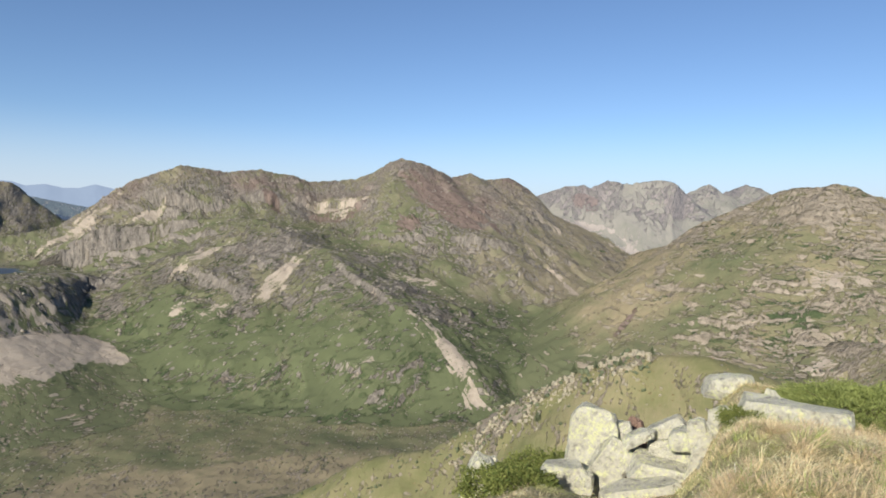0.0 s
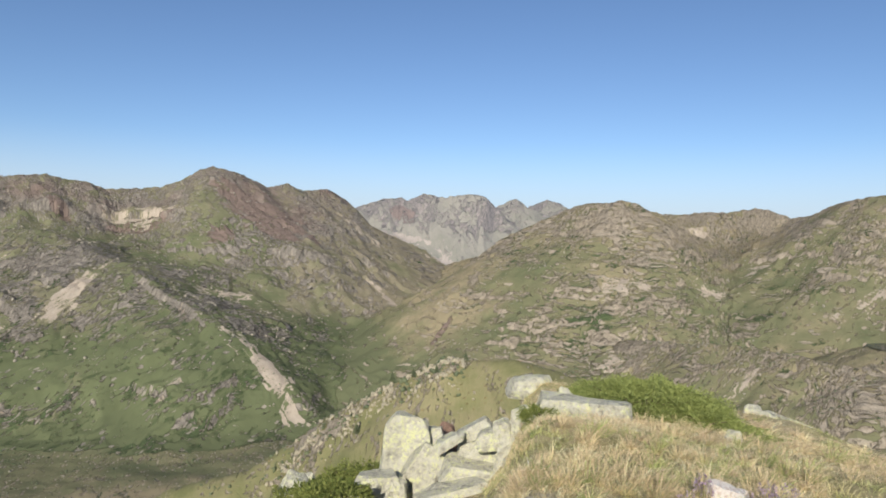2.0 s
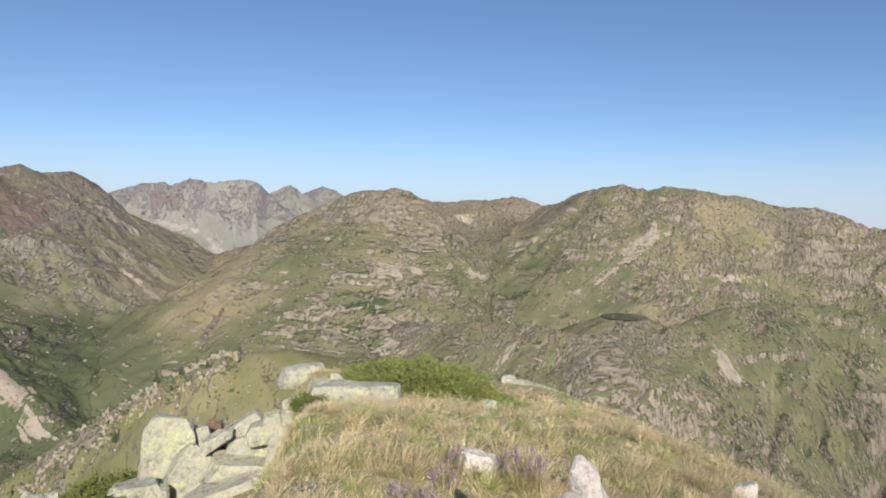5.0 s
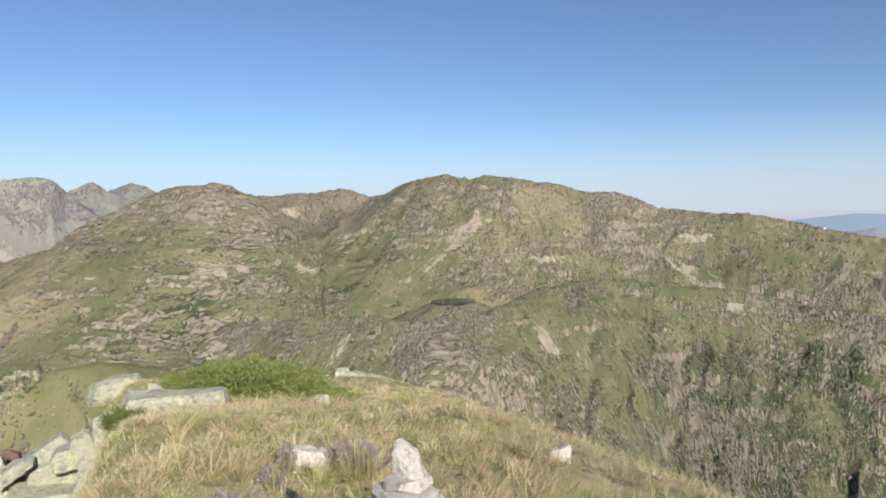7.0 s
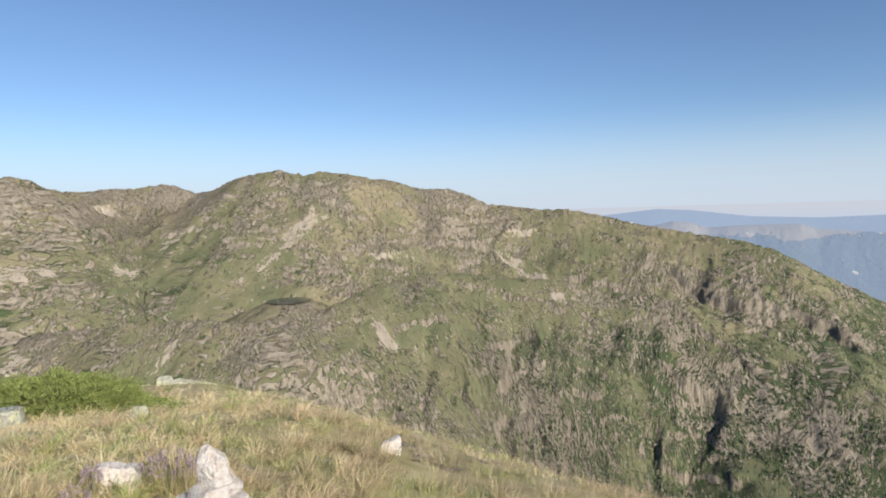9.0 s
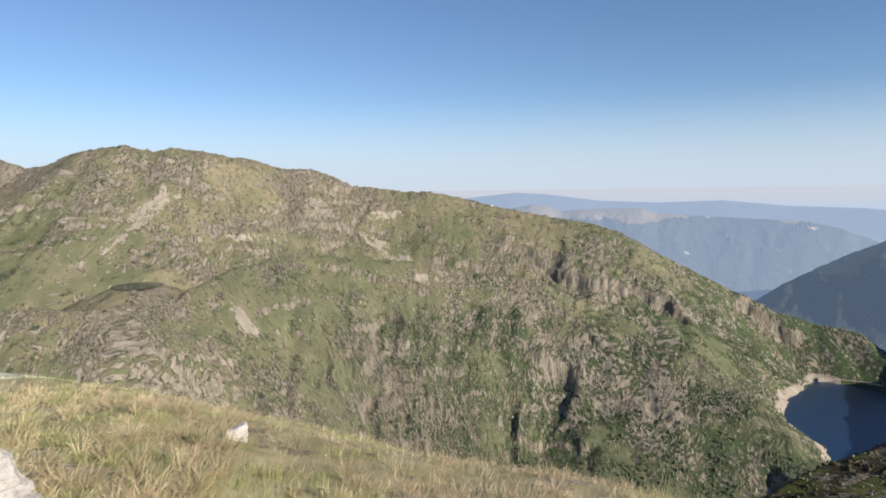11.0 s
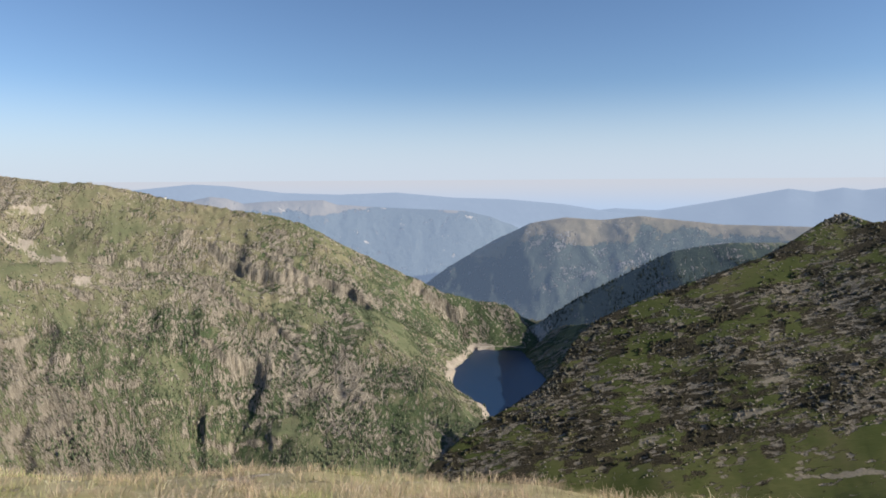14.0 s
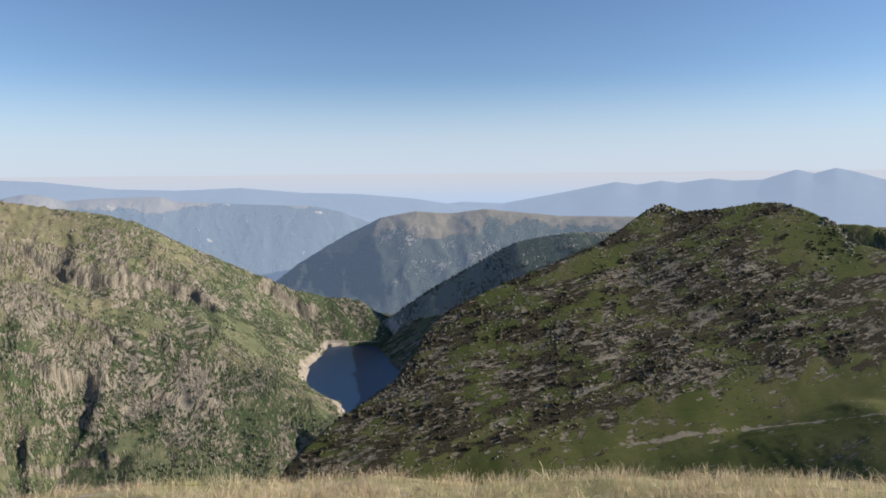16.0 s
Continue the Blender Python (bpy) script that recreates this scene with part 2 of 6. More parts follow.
# Farthest ranges: almost black, their hazy blue is all emission
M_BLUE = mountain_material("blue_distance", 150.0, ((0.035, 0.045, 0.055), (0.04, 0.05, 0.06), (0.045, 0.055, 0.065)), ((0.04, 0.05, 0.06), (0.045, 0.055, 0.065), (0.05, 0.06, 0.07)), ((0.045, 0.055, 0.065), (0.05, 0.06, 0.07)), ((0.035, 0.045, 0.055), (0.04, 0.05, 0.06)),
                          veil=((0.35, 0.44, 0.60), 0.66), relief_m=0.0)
# Spur by the dam: woods darkened as if shaded, slight haze glow
M_SPUR = slope_material("shaded_wooded_spur", ((0.12, 0.13, 0.08), (0.15, 0.155, 0.09), (0.2, 0.185, 0.115)), ((0.15, 0.14, 0.13), (0.22, 0.2, 0.18), (0.3, 0.27, 0.24)), SCREE, ((0.032, 0.044, 0.034), (0.058, 0.074, 0.05)), grain=1.4, veil=((0.30, 0.43, 0.66), 0.055), strewn=2.0)
# Cirque rock, faintly glowing blue for the air in between
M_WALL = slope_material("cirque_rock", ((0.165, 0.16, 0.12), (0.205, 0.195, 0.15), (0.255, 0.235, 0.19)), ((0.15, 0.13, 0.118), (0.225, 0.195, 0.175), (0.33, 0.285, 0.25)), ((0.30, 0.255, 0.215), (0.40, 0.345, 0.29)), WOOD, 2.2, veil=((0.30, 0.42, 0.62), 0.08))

# ---- the lie of the land ----
GRAD = np.random.RandomState(5).uniform(0, 2 * math.pi, (256, 256))
GX, GY = np.cos(GRAD), np.sin(GRAD)


def grain(x, y):
    """Gradient noise, about -1 to 1."""
    xi, yi = np.floor(x), np.floor(y)
    u, v = x - xi, y - yi
    i, j = xi.astype(np.int64) & 255, yi.astype(np.int64) & 255
    i1, j1 = (i + 1) & 255, (j + 1) & 255
    su, sv = u * u * u * (u * (6 * u - 15) + 10), v * v * v * (v * (6 * v - 15) + 10)
    a = GX[i, j] * u + GY[i, j] * v
    b = GX[i1, j] * (u - 1) + GY[i1, j] * v
    c = GX[i, j1] * u + GY[i, j1] * (v - 1)
    d = GX[i1, j1] * (u - 1) + GY[i1, j1] * (v - 1)
    p = a + su * (b - a)
    return 1.5 * (p + sv * (c + su * (d - c) - p))


def fbm(x, y, octaves, gain=0.5):
    total, amp, k = 0.0, 1.0, 1.0
    for n in range(octaves):
        total = total + amp * grain(x * k + 17.3 * n, y * k - 9.1 * n)
        amp, k = amp * gain, k * 2.03
    return total


def crags(x, y, octaves, gain=0.55):
    """Ridged noise: sharp ribs, 0 to about 1.8."""
    total, amp, k = 0.0, 1.0, 1.0
    for n in range(octaves):
        total = total + amp * (1 - np.abs(grain(x * k + 31.7 * n, y * k + 5.3 * n)) * 1.6)
        amp, k = amp * gain, k * 2.1
    return total


def step(lo, hi, v):
    t = np.clip((v - lo) / (hi - lo), 0, 1)
    return t * t * (3 - 2 * t)


def crest(*stations):
    """Crest stations of bearing, rise and distance from the viewpoint, as places."""
    a, e, r = np.radians([s[0] for s in stations]), np.radians([s[1] for s in stations]), np.array([s[2] for s in stations], float)
    return np.stack([r * np.sin(a), r * np.cos(a), r * np.tan(e) + EYE], 1)


# name, crest, fall of the flanks, roundness of the crest, height of crags, height of gullies
RIDGES = [
    ("grassy_knoll", crest((-16, -23.5, 190), (-10.5, -21.9, 175), (-6.7, -20.1, 168), (-0.7, -19.3, 160), (2.7, -17.5, 158), (6.1, -15.35, 156), (8.5, -14.06, 154),
                           (10.9, -13.0, 152), (13.2, -11.9, 150), (15, -11.2, 150), (16.2, -10.4, 150), (18.4, -10.5, 150), (22.1, -10.3, 150), (25.5, -11.0, 155), (30, -12.6, 165)),
     0.5, 4, 1.6, 0.8),
    ("dark_hill", crest((101.3, -23.9, 254.6), (104.6, -21.4, 263.9), (105.9, -20.6, 266.8), (108.4, -19.2, 271.9), (110.7, -17.75, 277.9), (112, -16.4, 284.5), (113.1, -14.8, 293.1), (114.3, -12.9, 303.9), (116, -11.6, 311.1), (119.5, -9.9, 320.7), (121.9, -8.9, 327.0), (124.9, -7.6, 336.1), (128.2, -6.15, 347.8), (130.4, -4.7, 360.8), (132.2, -3.26, 374.7), (133.6, -2.5, 383.1), (134.6, -2.95, 379.8), (135.5, -3.2, 378.4), (137.9, -2.97, 383.6), (140.7, -2.41, 393.7), (142.3, -2.39, 396.9), (144.2, -2.97, 395.0), (146.1, -3.9, 390.0), (146.9, -5.3, 378.2), (149.3, -5.7, 380.3), (156, -6.5, 392.4), (164, -5, 444.2)),
     0.66, 3, 0.3, 0),
    ("meadow_saddle", crest((108, -34, 250), (114, -29, 250), (118.5, -26.2, 252), (121, -25.0, 252), (126, -23.6, 255), (133.2, -22.4, 256), (139.8, -20.8, 262), (150, -17.6, 270), (165, -15, 280)), 0.42, 70, 0.5, 0),
    ("hill_behind", crest((144, -3.9, 900), (145.7, -3.49, 900), (146.4, -3.26, 900), (147.9, -3.35, 900), (149.2, -3.5, 900), (156, -3.5, 900), (170, -2, 850)), 1.3, 6, 8, 4),
    ("main_massif", crest((-40, -2.5, 3000), (-34, -1.9, 3000), (-30.3, -1.05, 3050), (-27.9, 0.59, 3100), (-26.5, 1.81, 3150), (-24.9, 2.76, 3200), (-23.3, 3.41, 3220), (-21.6, 4.04, 3240),
                          (-19.9, 3.89, 3250), (-18.2, 3.66, 3260), (-15.4, 4.01, 3280), (-14.6, 3.76, 3290), (-12.8, 3.6, 3300), (-11.6, 3.12, 3320), (-9, 3.3, 3330), (-7.6, 3.49, 3330),
                          (-6.1, 4.11, 3320), (-4.7, 4.97, 3310), (-3.7, 5.34, 3300), (-2.3, 5.09, 3310), (-1, 4.59, 3330), (0.7, 3.8, 3380), (2.2, 4.22, 3450), (3.6, 3.67, 3520),
                          (5.6, 3.85, 3600), (6.5, 3.43, 3650), (7.3, 2.48, 3700), (7.8, 2.15, 3720), (8.6, 1.2, 3740)), 0.56, 10, 26, 17),
    ("cirque_wall", crest((6.5, 2.0, 4150), (7.8, 2.34, 4150), (10.4, 3.24, 4150), (12, 3.41, 4150), (12.5, 3.13, 4150), (13.9, 3.8, 4150), (15.5, 3.53, 4150), (17.3, 3.77, 4150),
                          (18.1, 3.87, 4150), (19.2, 3.68, 4150), (20.1, 2.77, 4150), (21, 1.6, 4100)), 0.75, 8, 30, 24),
    ("pale_peak", crest((18.5, 2.2, 4500), (20.1, 2.77, 4500), (21.8, 3.55, 4500), (22.9, 2.79, 4500), (24, 2.3, 4500)), 0.6, 5, 30, 20),
    ("far_peak", crest((22, 2.5, 4820), (23.1, 2.88, 4820), (24.5, 3.46, 4820), (25.7, 3.1, 4820), (26.4, 2.67, 4820), (28, 2.2, 4820)), 0.6, 5, 20, 15),
    ("dome_massif", crest((16.5, -2.2, 3500), (20, -1.2, 3250), (23.8, 0.9, 2850), (26.4, 2.67, 2560), (27.3, 3.01, 2520), (28.4, 3.22, 2490), (29.7, 3.17, 2460), (30.6, 3.5, 2440), (31.7, 3.25, 2440),
                          (32.6, 2.67, 2480), (34, 2.31, 2520), (35.7, 2.33, 2560), (37.5, 2.54, 2580), (38.8, 2.51, 2590), (40.8, 2.85, 2600), (42.1, 2.63, 2590), (43.4, 2.09, 2560),
                          (44.7, 2.29, 2500)), 0.58, 12, 20, 18),
    ("long_ridge", crest((44.7, 2.29, 2450), (45.9, 2.96, 2400), (47.5, 3.54, 2340), (50, 3.92, 2300), (51, 3.63, 2290), (52.1, 3.42, 2280), (53.3, 3.78, 2270), (55.9, 3.43, 2260),
                         (57.8, 3.06, 2260), (59.8, 2.77, 2260), (61.7, 2.09, 2260), (64.1, 2.07, 2260), (66.1, 1.38, 2260), (67.7, 0.6, 2260), (69.9, 0.35, 2250), (72.3, 0, 2240),
                         (74.2, 0.03, 2230), (77.5, -0.7, 2210), (80.2, -1.4, 2190), (84.2, -2.2, 2150), (88.7, -3.02, 2100), (91.5, -4.0, 2080), (94.3, -5.03, 2060), (98.2, -5.82, 2050),
                         (100.2, -6.6, 2050), (102.1, -8.17, 2050), (104.6, -8.81, 2080), (107.1, -10.0, 2120), (109.1, -11.7, 2180), (111, -12.5, 2230)), 0.70, 12, 17, 11),
    ("rock_bench", crest((26, -8.6, 1900), (32, -8.2, 1760), (38, -8.0, 1640), (44, -8.4, 1560), (49, -9.0, 1530), (53, -8.3, 1570), (58, -6.0, 1640), (62, -5.4, 1700), (68, -5.6, 1740),
                         (75, -6.4, 1760), (83, -7.7, 1750), (90, -9.6, 1720), (93.5, -10.6, 1720)), 0.60, 14, 18, 12),
    ("wooded_bank", crest((82, -21.5, 1335), (88, -20.2, 1340), (93, -20.1, 1335), (98, -20.5, 1330), (102, -20.6, 1330), (104.6, -20.5, 1335), (106.2, -20.25, 1400)), 0.45, 40, 6, 3),
    ("shoulder", crest((-18.2, -0.2, 2760), (-15, -0.3, 2650), (-11.8, -1.85, 2470), (-9.9, -2.5, 2400), (-6.9, -5.3, 2200), (-4, -6.8, 2050), (-1, -9.2, 1900), (2.1, -12, 1790),
                       (4.6, -14.2, 1720), (6.6, -15.6, 1660)), 0.38, 8, 20, 9),
    ("lake_shelf", crest((-44, -5.6, 2080), (-38, -5.4, 2120), (-35.5, -5.3, 2160), (-32, -5.1, 2250), (-29.6, -5.0, 2400)), 1.25, 50, 12, 0),
    ("talus_apron", crest((-46, -10.0, 1960), (-38, -9.4, 2000), (-34, -9.0, 2040), (-31, -8.8, 2120), (-27.5, -8.8, 2240)), 0.38, 20, 2, 0),
    ("plateau_mountain", crest((100, -9.5, 3300), (103.1, -7.34, 3320), (105.6, -5.88, 3340), (107.6, -4.8, 3350), (110, -3.68, 3350), (112.9, -3.19, 3350), (115.7, -3.41, 3350), (118.9, -3.05, 3350),
                               (122, -3.34, 3350), (125.4, -3.65, 3350), (129, -3.66, 3350), (133, -3.7, 3350), (145, -4.2, 3300), (160, -4, 3000)), 0.6, 60, 6, 14),
    ("plateau_spur", crest((109.6, -14.0, 2060), (110.4, -12.4, 2080), (114.2, -10.04, 2090), (118, -7.9, 2120), (121.6, -5.9, 2150), (123.9, -5.41, 2180), (126.3, -5.07, 2200), (129.5, -4.96, 2250), (140, -5, 2300)), 0.75, 25, 9, 10),
]
INNER = ("shoulder", "rock_bench", "lake_shelf", "wooded_bank", "dark_hill")  # crests that stand before others
DISTANT = [
    ("dark_left_mountain", crest((-45, 2.6, 3900), (-36, 2.2, 3900), (-33.1, 2.18, 3900), (-32.1, 1.28, 3880), (-30.9, 0.29, 3860), (-29.9, -0.45, 3840), (-28.5, -1.6, 3800)), 0.6, 10, 24, 16),
    ("wooded_ridge", crest((-36, 1.5, 4300), (-31.7, 1.17, 4300), (-30.3, 0.89, 4300), (-28.1, 0.46, 4300), (-25, -0.3, 4300)), 0.5, 20, 10, 15),
    ("blue_range_west", crest((-44, 2.4, 4850), (-33.1, 2.26, 4850), (-32.3, 1.98, 4850), (-31, 2.16, 4850), (-29.9, 1.92, 4850), (-28.8, 1.97, 4850), (-27.7, 2.28, 4850), (-26.5, 1.99, 4850), (-22, 1.5, 4850)), 0.5, 5, 6, 0),
    ("brown_plateau", crest((78, -2.2, 4200), (80.9, -1.65, 4250), (83, -1.2, 4250), (84.2, -1.34, 4250), (85.6, -1.8, 4250), (87.5, -1.65, 4250), (92.1, -1.59, 4250), (93.3, -2.0, 4250), (97.7, -2.31, 4250), (104.3, -2.63, 4250),
                            (106.6, -3.15, 4250), (108.1, -3.9, 4250), (109.5, -4.7, 4250), (112, -6, 4250)), 0.5, 40, 3, 10),
    ("blue_range_east", crest((70, -1.3, 4720), (77.1, -0.64, 4720), (81.7, -0.19, 4720), (84.3, -0.35, 4720), (88.8, -0.96, 4720), (93.5, -1.15, 4720), (98.3, -1.0, 4720), (103.2, -1.47, 4720),
                              (108, -1.64, 4720), (112.8, -2.08, 4720), (115.7, -2.55, 4720), (119, -3.2, 4720)), 0.4, 30, 2, 0),
    ("blue_range_south", crest((112, -2.9, 4880), (115.1, -2.61, 4880), (117, -2.4, 4880), (120.5, -2.55, 4880), (125.7, -1.61, 4880), (129.9, -0.78, 4880), (131.7, -1.02, 4880), (133.5, -0.7, 4880),
                               (134.8, -0.89, 4880), (137.4, -0.54, 4880), (139, -0.73, 4880), (141, -0.65, 4880), (143.3, 0.11, 4880), (144.5, -0.2, 4880), (145.9, 0.2, 4880), (147.3, -0.14, 4880),
                               (149, -0.68, 4880), (156, -1.5, 4880)), 0.4, 5, 1, 0),
]
# brow of the hilltop by bearing: fall and bend of the ground around the viewpoint
BROW_AT = [-180, -60, -20, -4, 4, 8, 15, 20, 22, 23.5, 25, 30, 44, 52, 60, 75, 90, 105, 120, 135, 150, 165, 180]
BROW_FALL = [0.10, 0.30, 0.34, 0.33, 0.275, 0.25, 0.24, 0.23, 0.19, 0.13, 0.105, 0.10, 0.112, 0.10, 0.096, 0.10, 0.09, 0.08, 0.08, 0.07, 0.05, 0.07, 0.10]
BROW_BEND = [0.004, 0.010, 0.012, 0.009, 0.0027, 0.003, 0.0046, 0.0034, 0.003, 0.0026, 0.0026, 0.0030, 0.0028, 0.005, 0.0082, 0.0135, 0.018, 0.0225, 0.0225, 0.021, 0.018, 0.008, 0.004]
# valley floor by bearing: height of the floor out to where the flanks take over
FLOOR_AT = [-180, -60, -35, -10, 5, 30, 60, 85, 100, 112, 118, 150, 180]
FLOOR_Z = [-480, -480, -488, -494, -494, -494, -520, -560, -590, -590, -590, -590, -430]
LAKE_Z, TARN_Z, WEST_LAKE_Z = -520.0 + EYE, -207.0 + EYE, -191.0 + EYE


def near_ground(x, y):
    """Height of the hilltop round the viewpoint, without its roughness."""
    r, b = np.hypot(x, y), np.degrees(np.arctan2(x, y))
    fall, bend = np.interp(b, BROW_AT, BROW_FALL), np.interp(b, BROW_AT, BROW_BEND)
    turn = np.maximum((0.72 - fall) / (2 * bend), 1.0)
    q = np.minimum(r, turn)
    lumps = (0.05 * fbm(x / 0.9, y / 0.9, 3) + 0.14 * fbm(x / 4.3, y / 4.3, 2)) * step(1.0, 4.0, r)
    lumps = lumps + 0.45 * np.exp(-((x - 7.6) ** 2 + (y - 17.2) ** 2) / 7.0) + 0.38 * np.exp(-((x - 15.3) ** 2 + (y - 17.2) ** 2) / 9.0)
    return -fall * q - bend * q * q - 0.72 * (r - q) + lumps


def along(points, x, y, grip=5):
    """Distance to a crest, and the height and the course of its nearer parts."""
    best, total, high, run, gone = np.full(x.shape, 1e12), np.zeros(x.shape), np.zeros(x.shape), np.zeros(x.shape), 0.0
    for a, b in zip(points[:-1], points[1:]):
        ex, ey = b[0] - a[0], b[1] - a[1]
        t = np.clip(((x - a[0]) * ex + (y - a[1]) * ey) / (ex * ex + ey * ey), 0, 1)
        d = (x - a[0] - t * ex) ** 2 + (y - a[1] - t * ey) ** 2
        best = np.minimum(best, d)
        w = (d + 4.0) ** -grip
        long = math.hypot(ex, ey)
        total, high, run = total + w, high + w * (a[2] + t * (b[2] - a[2])), run + w * (gone + t * long)
        gone += long
    return np.sqrt(best), high / total, run / total


def relief(x, y, ridges):
    """Height of the land and the number of the ridge that it belongs to; -1: the floor, -2: the hilltop."""
    r, b = np.hypot(x, y), np.degrees(np.arctan2(x, y))
    z = np.interp(b, FLOOR_AT, FLOOR_Z) + 6 * fbm(x / 160, y / 160, 4) + np.maximum(r - 3000, 0) * -0.02
    own, base = np.full(x.shape, -1), z.copy()
    for k, (name, points, fall, soft, crag, gully) in enumerate(ridges):
        lo, hi = points.min(0), points.max(0)
        reach = (hi[2] + 620) / fall + 200
        m = np.flatnonzero((x > lo[0] - reach) & (x < hi[0] + reach) & (y > lo[1] - reach) & (y < hi[1] + reach))
        if not len(m):
            continue
        d, h, course = along(points, x[m], y[m], 2 if name == "dark_hill" else 5)
        h = h - fall * (np.sqrt(d * d + soft * soft) - soft)
        if name in ("shoulder", "wooded_bank"):  # gentler on the side that faces away
            at_b = np.degrees(np.arctan2(points[:, 0], points[:, 1]))
            beyond = np.hypot(x[m], y[m]) > np.interp(np.degrees(np.arctan2(x[m], y[m])), at_b, np.hypot(points[:, 0], points[:, 1]))
            h = h + np.where(beyond, fall - 0.14 if name == "shoulder" else (fall + 0.34) * step(80, 96, np.degrees(np.arctan2(x[m], y[m]))), 0.0) * np.minimum(d, 420)
        if name == "meadow_saddle":  # breaks off into the valley
            h = h - 0.8 * np.maximum(d - 70, 0)
        if name == "dark_hill":  # an even face from the valley side up to the crest
            far, bear = np.hypot(x[m], y[m]), np.degrees(np.arctan2(x[m], y[m]))
            at_b = np.degrees(np.arctan2(points[:, 0], points[:, 1]))
            edge, top = np.interp(bear, at_b, np.hypot(points[:, 0], points[:, 1])), np.interp(bear, at_b, points[:, 2])
            face = EYE - 266.7 - 0.66 * (x[m] * math.sin(radians(305)) + y[m] * math.cos(radians(305)))
            h = np.where(far < edge, face, top - 0.5 * (far - edge)) - 8.0 * np.maximum(101.3 - bear, 0) - 4.0 * np.maximum(bear - 160, 0)
            h = h + 1.5 * fbm(x[m] / 48, y[m] / 48, 2) * step(0, 35, np.abs(far - edge))
        keep = h + 1.4 * crag + gully + 75 > z[m]
        m, d, h, course = m[keep], d[keep], h[keep], course[keep]
        px, py = x[m], y[m]
        w = 5 * crag if crag > 1.5 else 14.0
        ramp = np.clip(d / (6 * crag), 0.6 if name in INNER else 0.0, 1)
        bare = step(-0.45, 0.4, fbm(x[m] / 150, y[m] / 150, 4) + 0.7 * fbm(x[m] / 420, y[m] / 420 + 3, 2))
        bend = 0.35 * fbm(px / 140, py / 140, 3)  # gullies wander on their way down
        ravine = 0.0 if not gully else gully * (crags(course / (11 * gully) + bend + k * 3.7, d / (70 * gully), 2, 0.45) - 1.0) * step(0, 220, d)
        rib = (0.55 + 0.75 * bare) * (crags(course / (1.7 * w) + 0.7 * bend, d / (4.5 * w) + k, 3, 0.52) - 0.9)
        knob = (0.25 + 0.9 * bare) * (crags(course / (0.42 * w) + 2 * bend, d / (0.8 * w) + 7 * k, 4, 0.56) - 1.1)
        if crag <= 9:
            ravine, rib, knob = 0.6 * ravine, 0.8 * rib, 1.2 * knob
        h = h + ramp * (ravine + crag * (0.36 * rib + 0.15 * knob + 0.75 * fbm(px / (3.2 * w), py / (3.2 * w) + k, 3)))
        h = h + (1 - ramp) * (0.16 * crag * fbm(px / (1.2 * crag), py / (1.2 * crag), 4) + 0.22 * crag * (crags(px / (1.6 * crag), py / (1.6 * crag) + k, 2) - 0.9) * step(6, 14, crag))
        if crag >= 12:  # broken bands of cliff between ledges
            tall = 2.6 * crag
            t = h / tall + 0.6 * fbm(px / (8 * crag) + 5, py / (8 * crag), 3)
            t = t - np.floor(t)
            h = h + ramp * 0.20 * tall * (step(0.36, 0.64, t) - t) * step(0.05, 0.5, fbm(px / (9 * crag) + k, py / (9 * crag), 3) + 0.25 * bare)
        up = h > z[m]
        melt = 1 + 70 * step(40, 220, d) * (np.hypot(px, py) > 900)  # slopes run into one another
        z[m] = np.maximum(h, z[m]) + np.maximum(melt - np.abs(h - z[m]), 0) ** 2 / (4 * melt)
        own[m] = np.where(up, k, own[m])
    over = z - base  # feet of the slopes run out into the valley floor
    z = np.where((r > 900) & (b < 60), base + over * (0.3 + 0.7 * step(0, 110, over)), z)
    near = near_ground(x, y)
    up = (near > z)
    z, own = np.where(up, near, z), np.where(up, -2, own)
    return z, own


ALL_RIDGES = RIDGES + DISTANT


def at(bearing, distance):
    return distance * math.sin(radians(bearing)), distance * math.cos(radians(bearing))


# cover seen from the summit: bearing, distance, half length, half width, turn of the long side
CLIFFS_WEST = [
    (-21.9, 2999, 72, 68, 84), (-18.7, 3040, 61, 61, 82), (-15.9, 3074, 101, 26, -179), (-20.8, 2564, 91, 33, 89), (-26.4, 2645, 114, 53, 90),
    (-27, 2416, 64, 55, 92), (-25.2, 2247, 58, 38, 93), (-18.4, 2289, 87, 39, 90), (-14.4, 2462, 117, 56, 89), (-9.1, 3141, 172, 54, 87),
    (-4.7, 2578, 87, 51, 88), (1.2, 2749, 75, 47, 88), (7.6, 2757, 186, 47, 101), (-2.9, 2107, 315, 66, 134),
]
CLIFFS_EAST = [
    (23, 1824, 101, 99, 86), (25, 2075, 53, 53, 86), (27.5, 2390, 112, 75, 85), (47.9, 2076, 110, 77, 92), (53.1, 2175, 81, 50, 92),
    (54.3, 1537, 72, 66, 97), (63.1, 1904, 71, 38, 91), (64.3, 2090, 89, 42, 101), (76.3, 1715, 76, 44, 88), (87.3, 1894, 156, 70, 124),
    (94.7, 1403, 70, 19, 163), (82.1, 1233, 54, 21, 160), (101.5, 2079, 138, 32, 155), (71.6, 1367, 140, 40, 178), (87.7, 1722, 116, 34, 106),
]
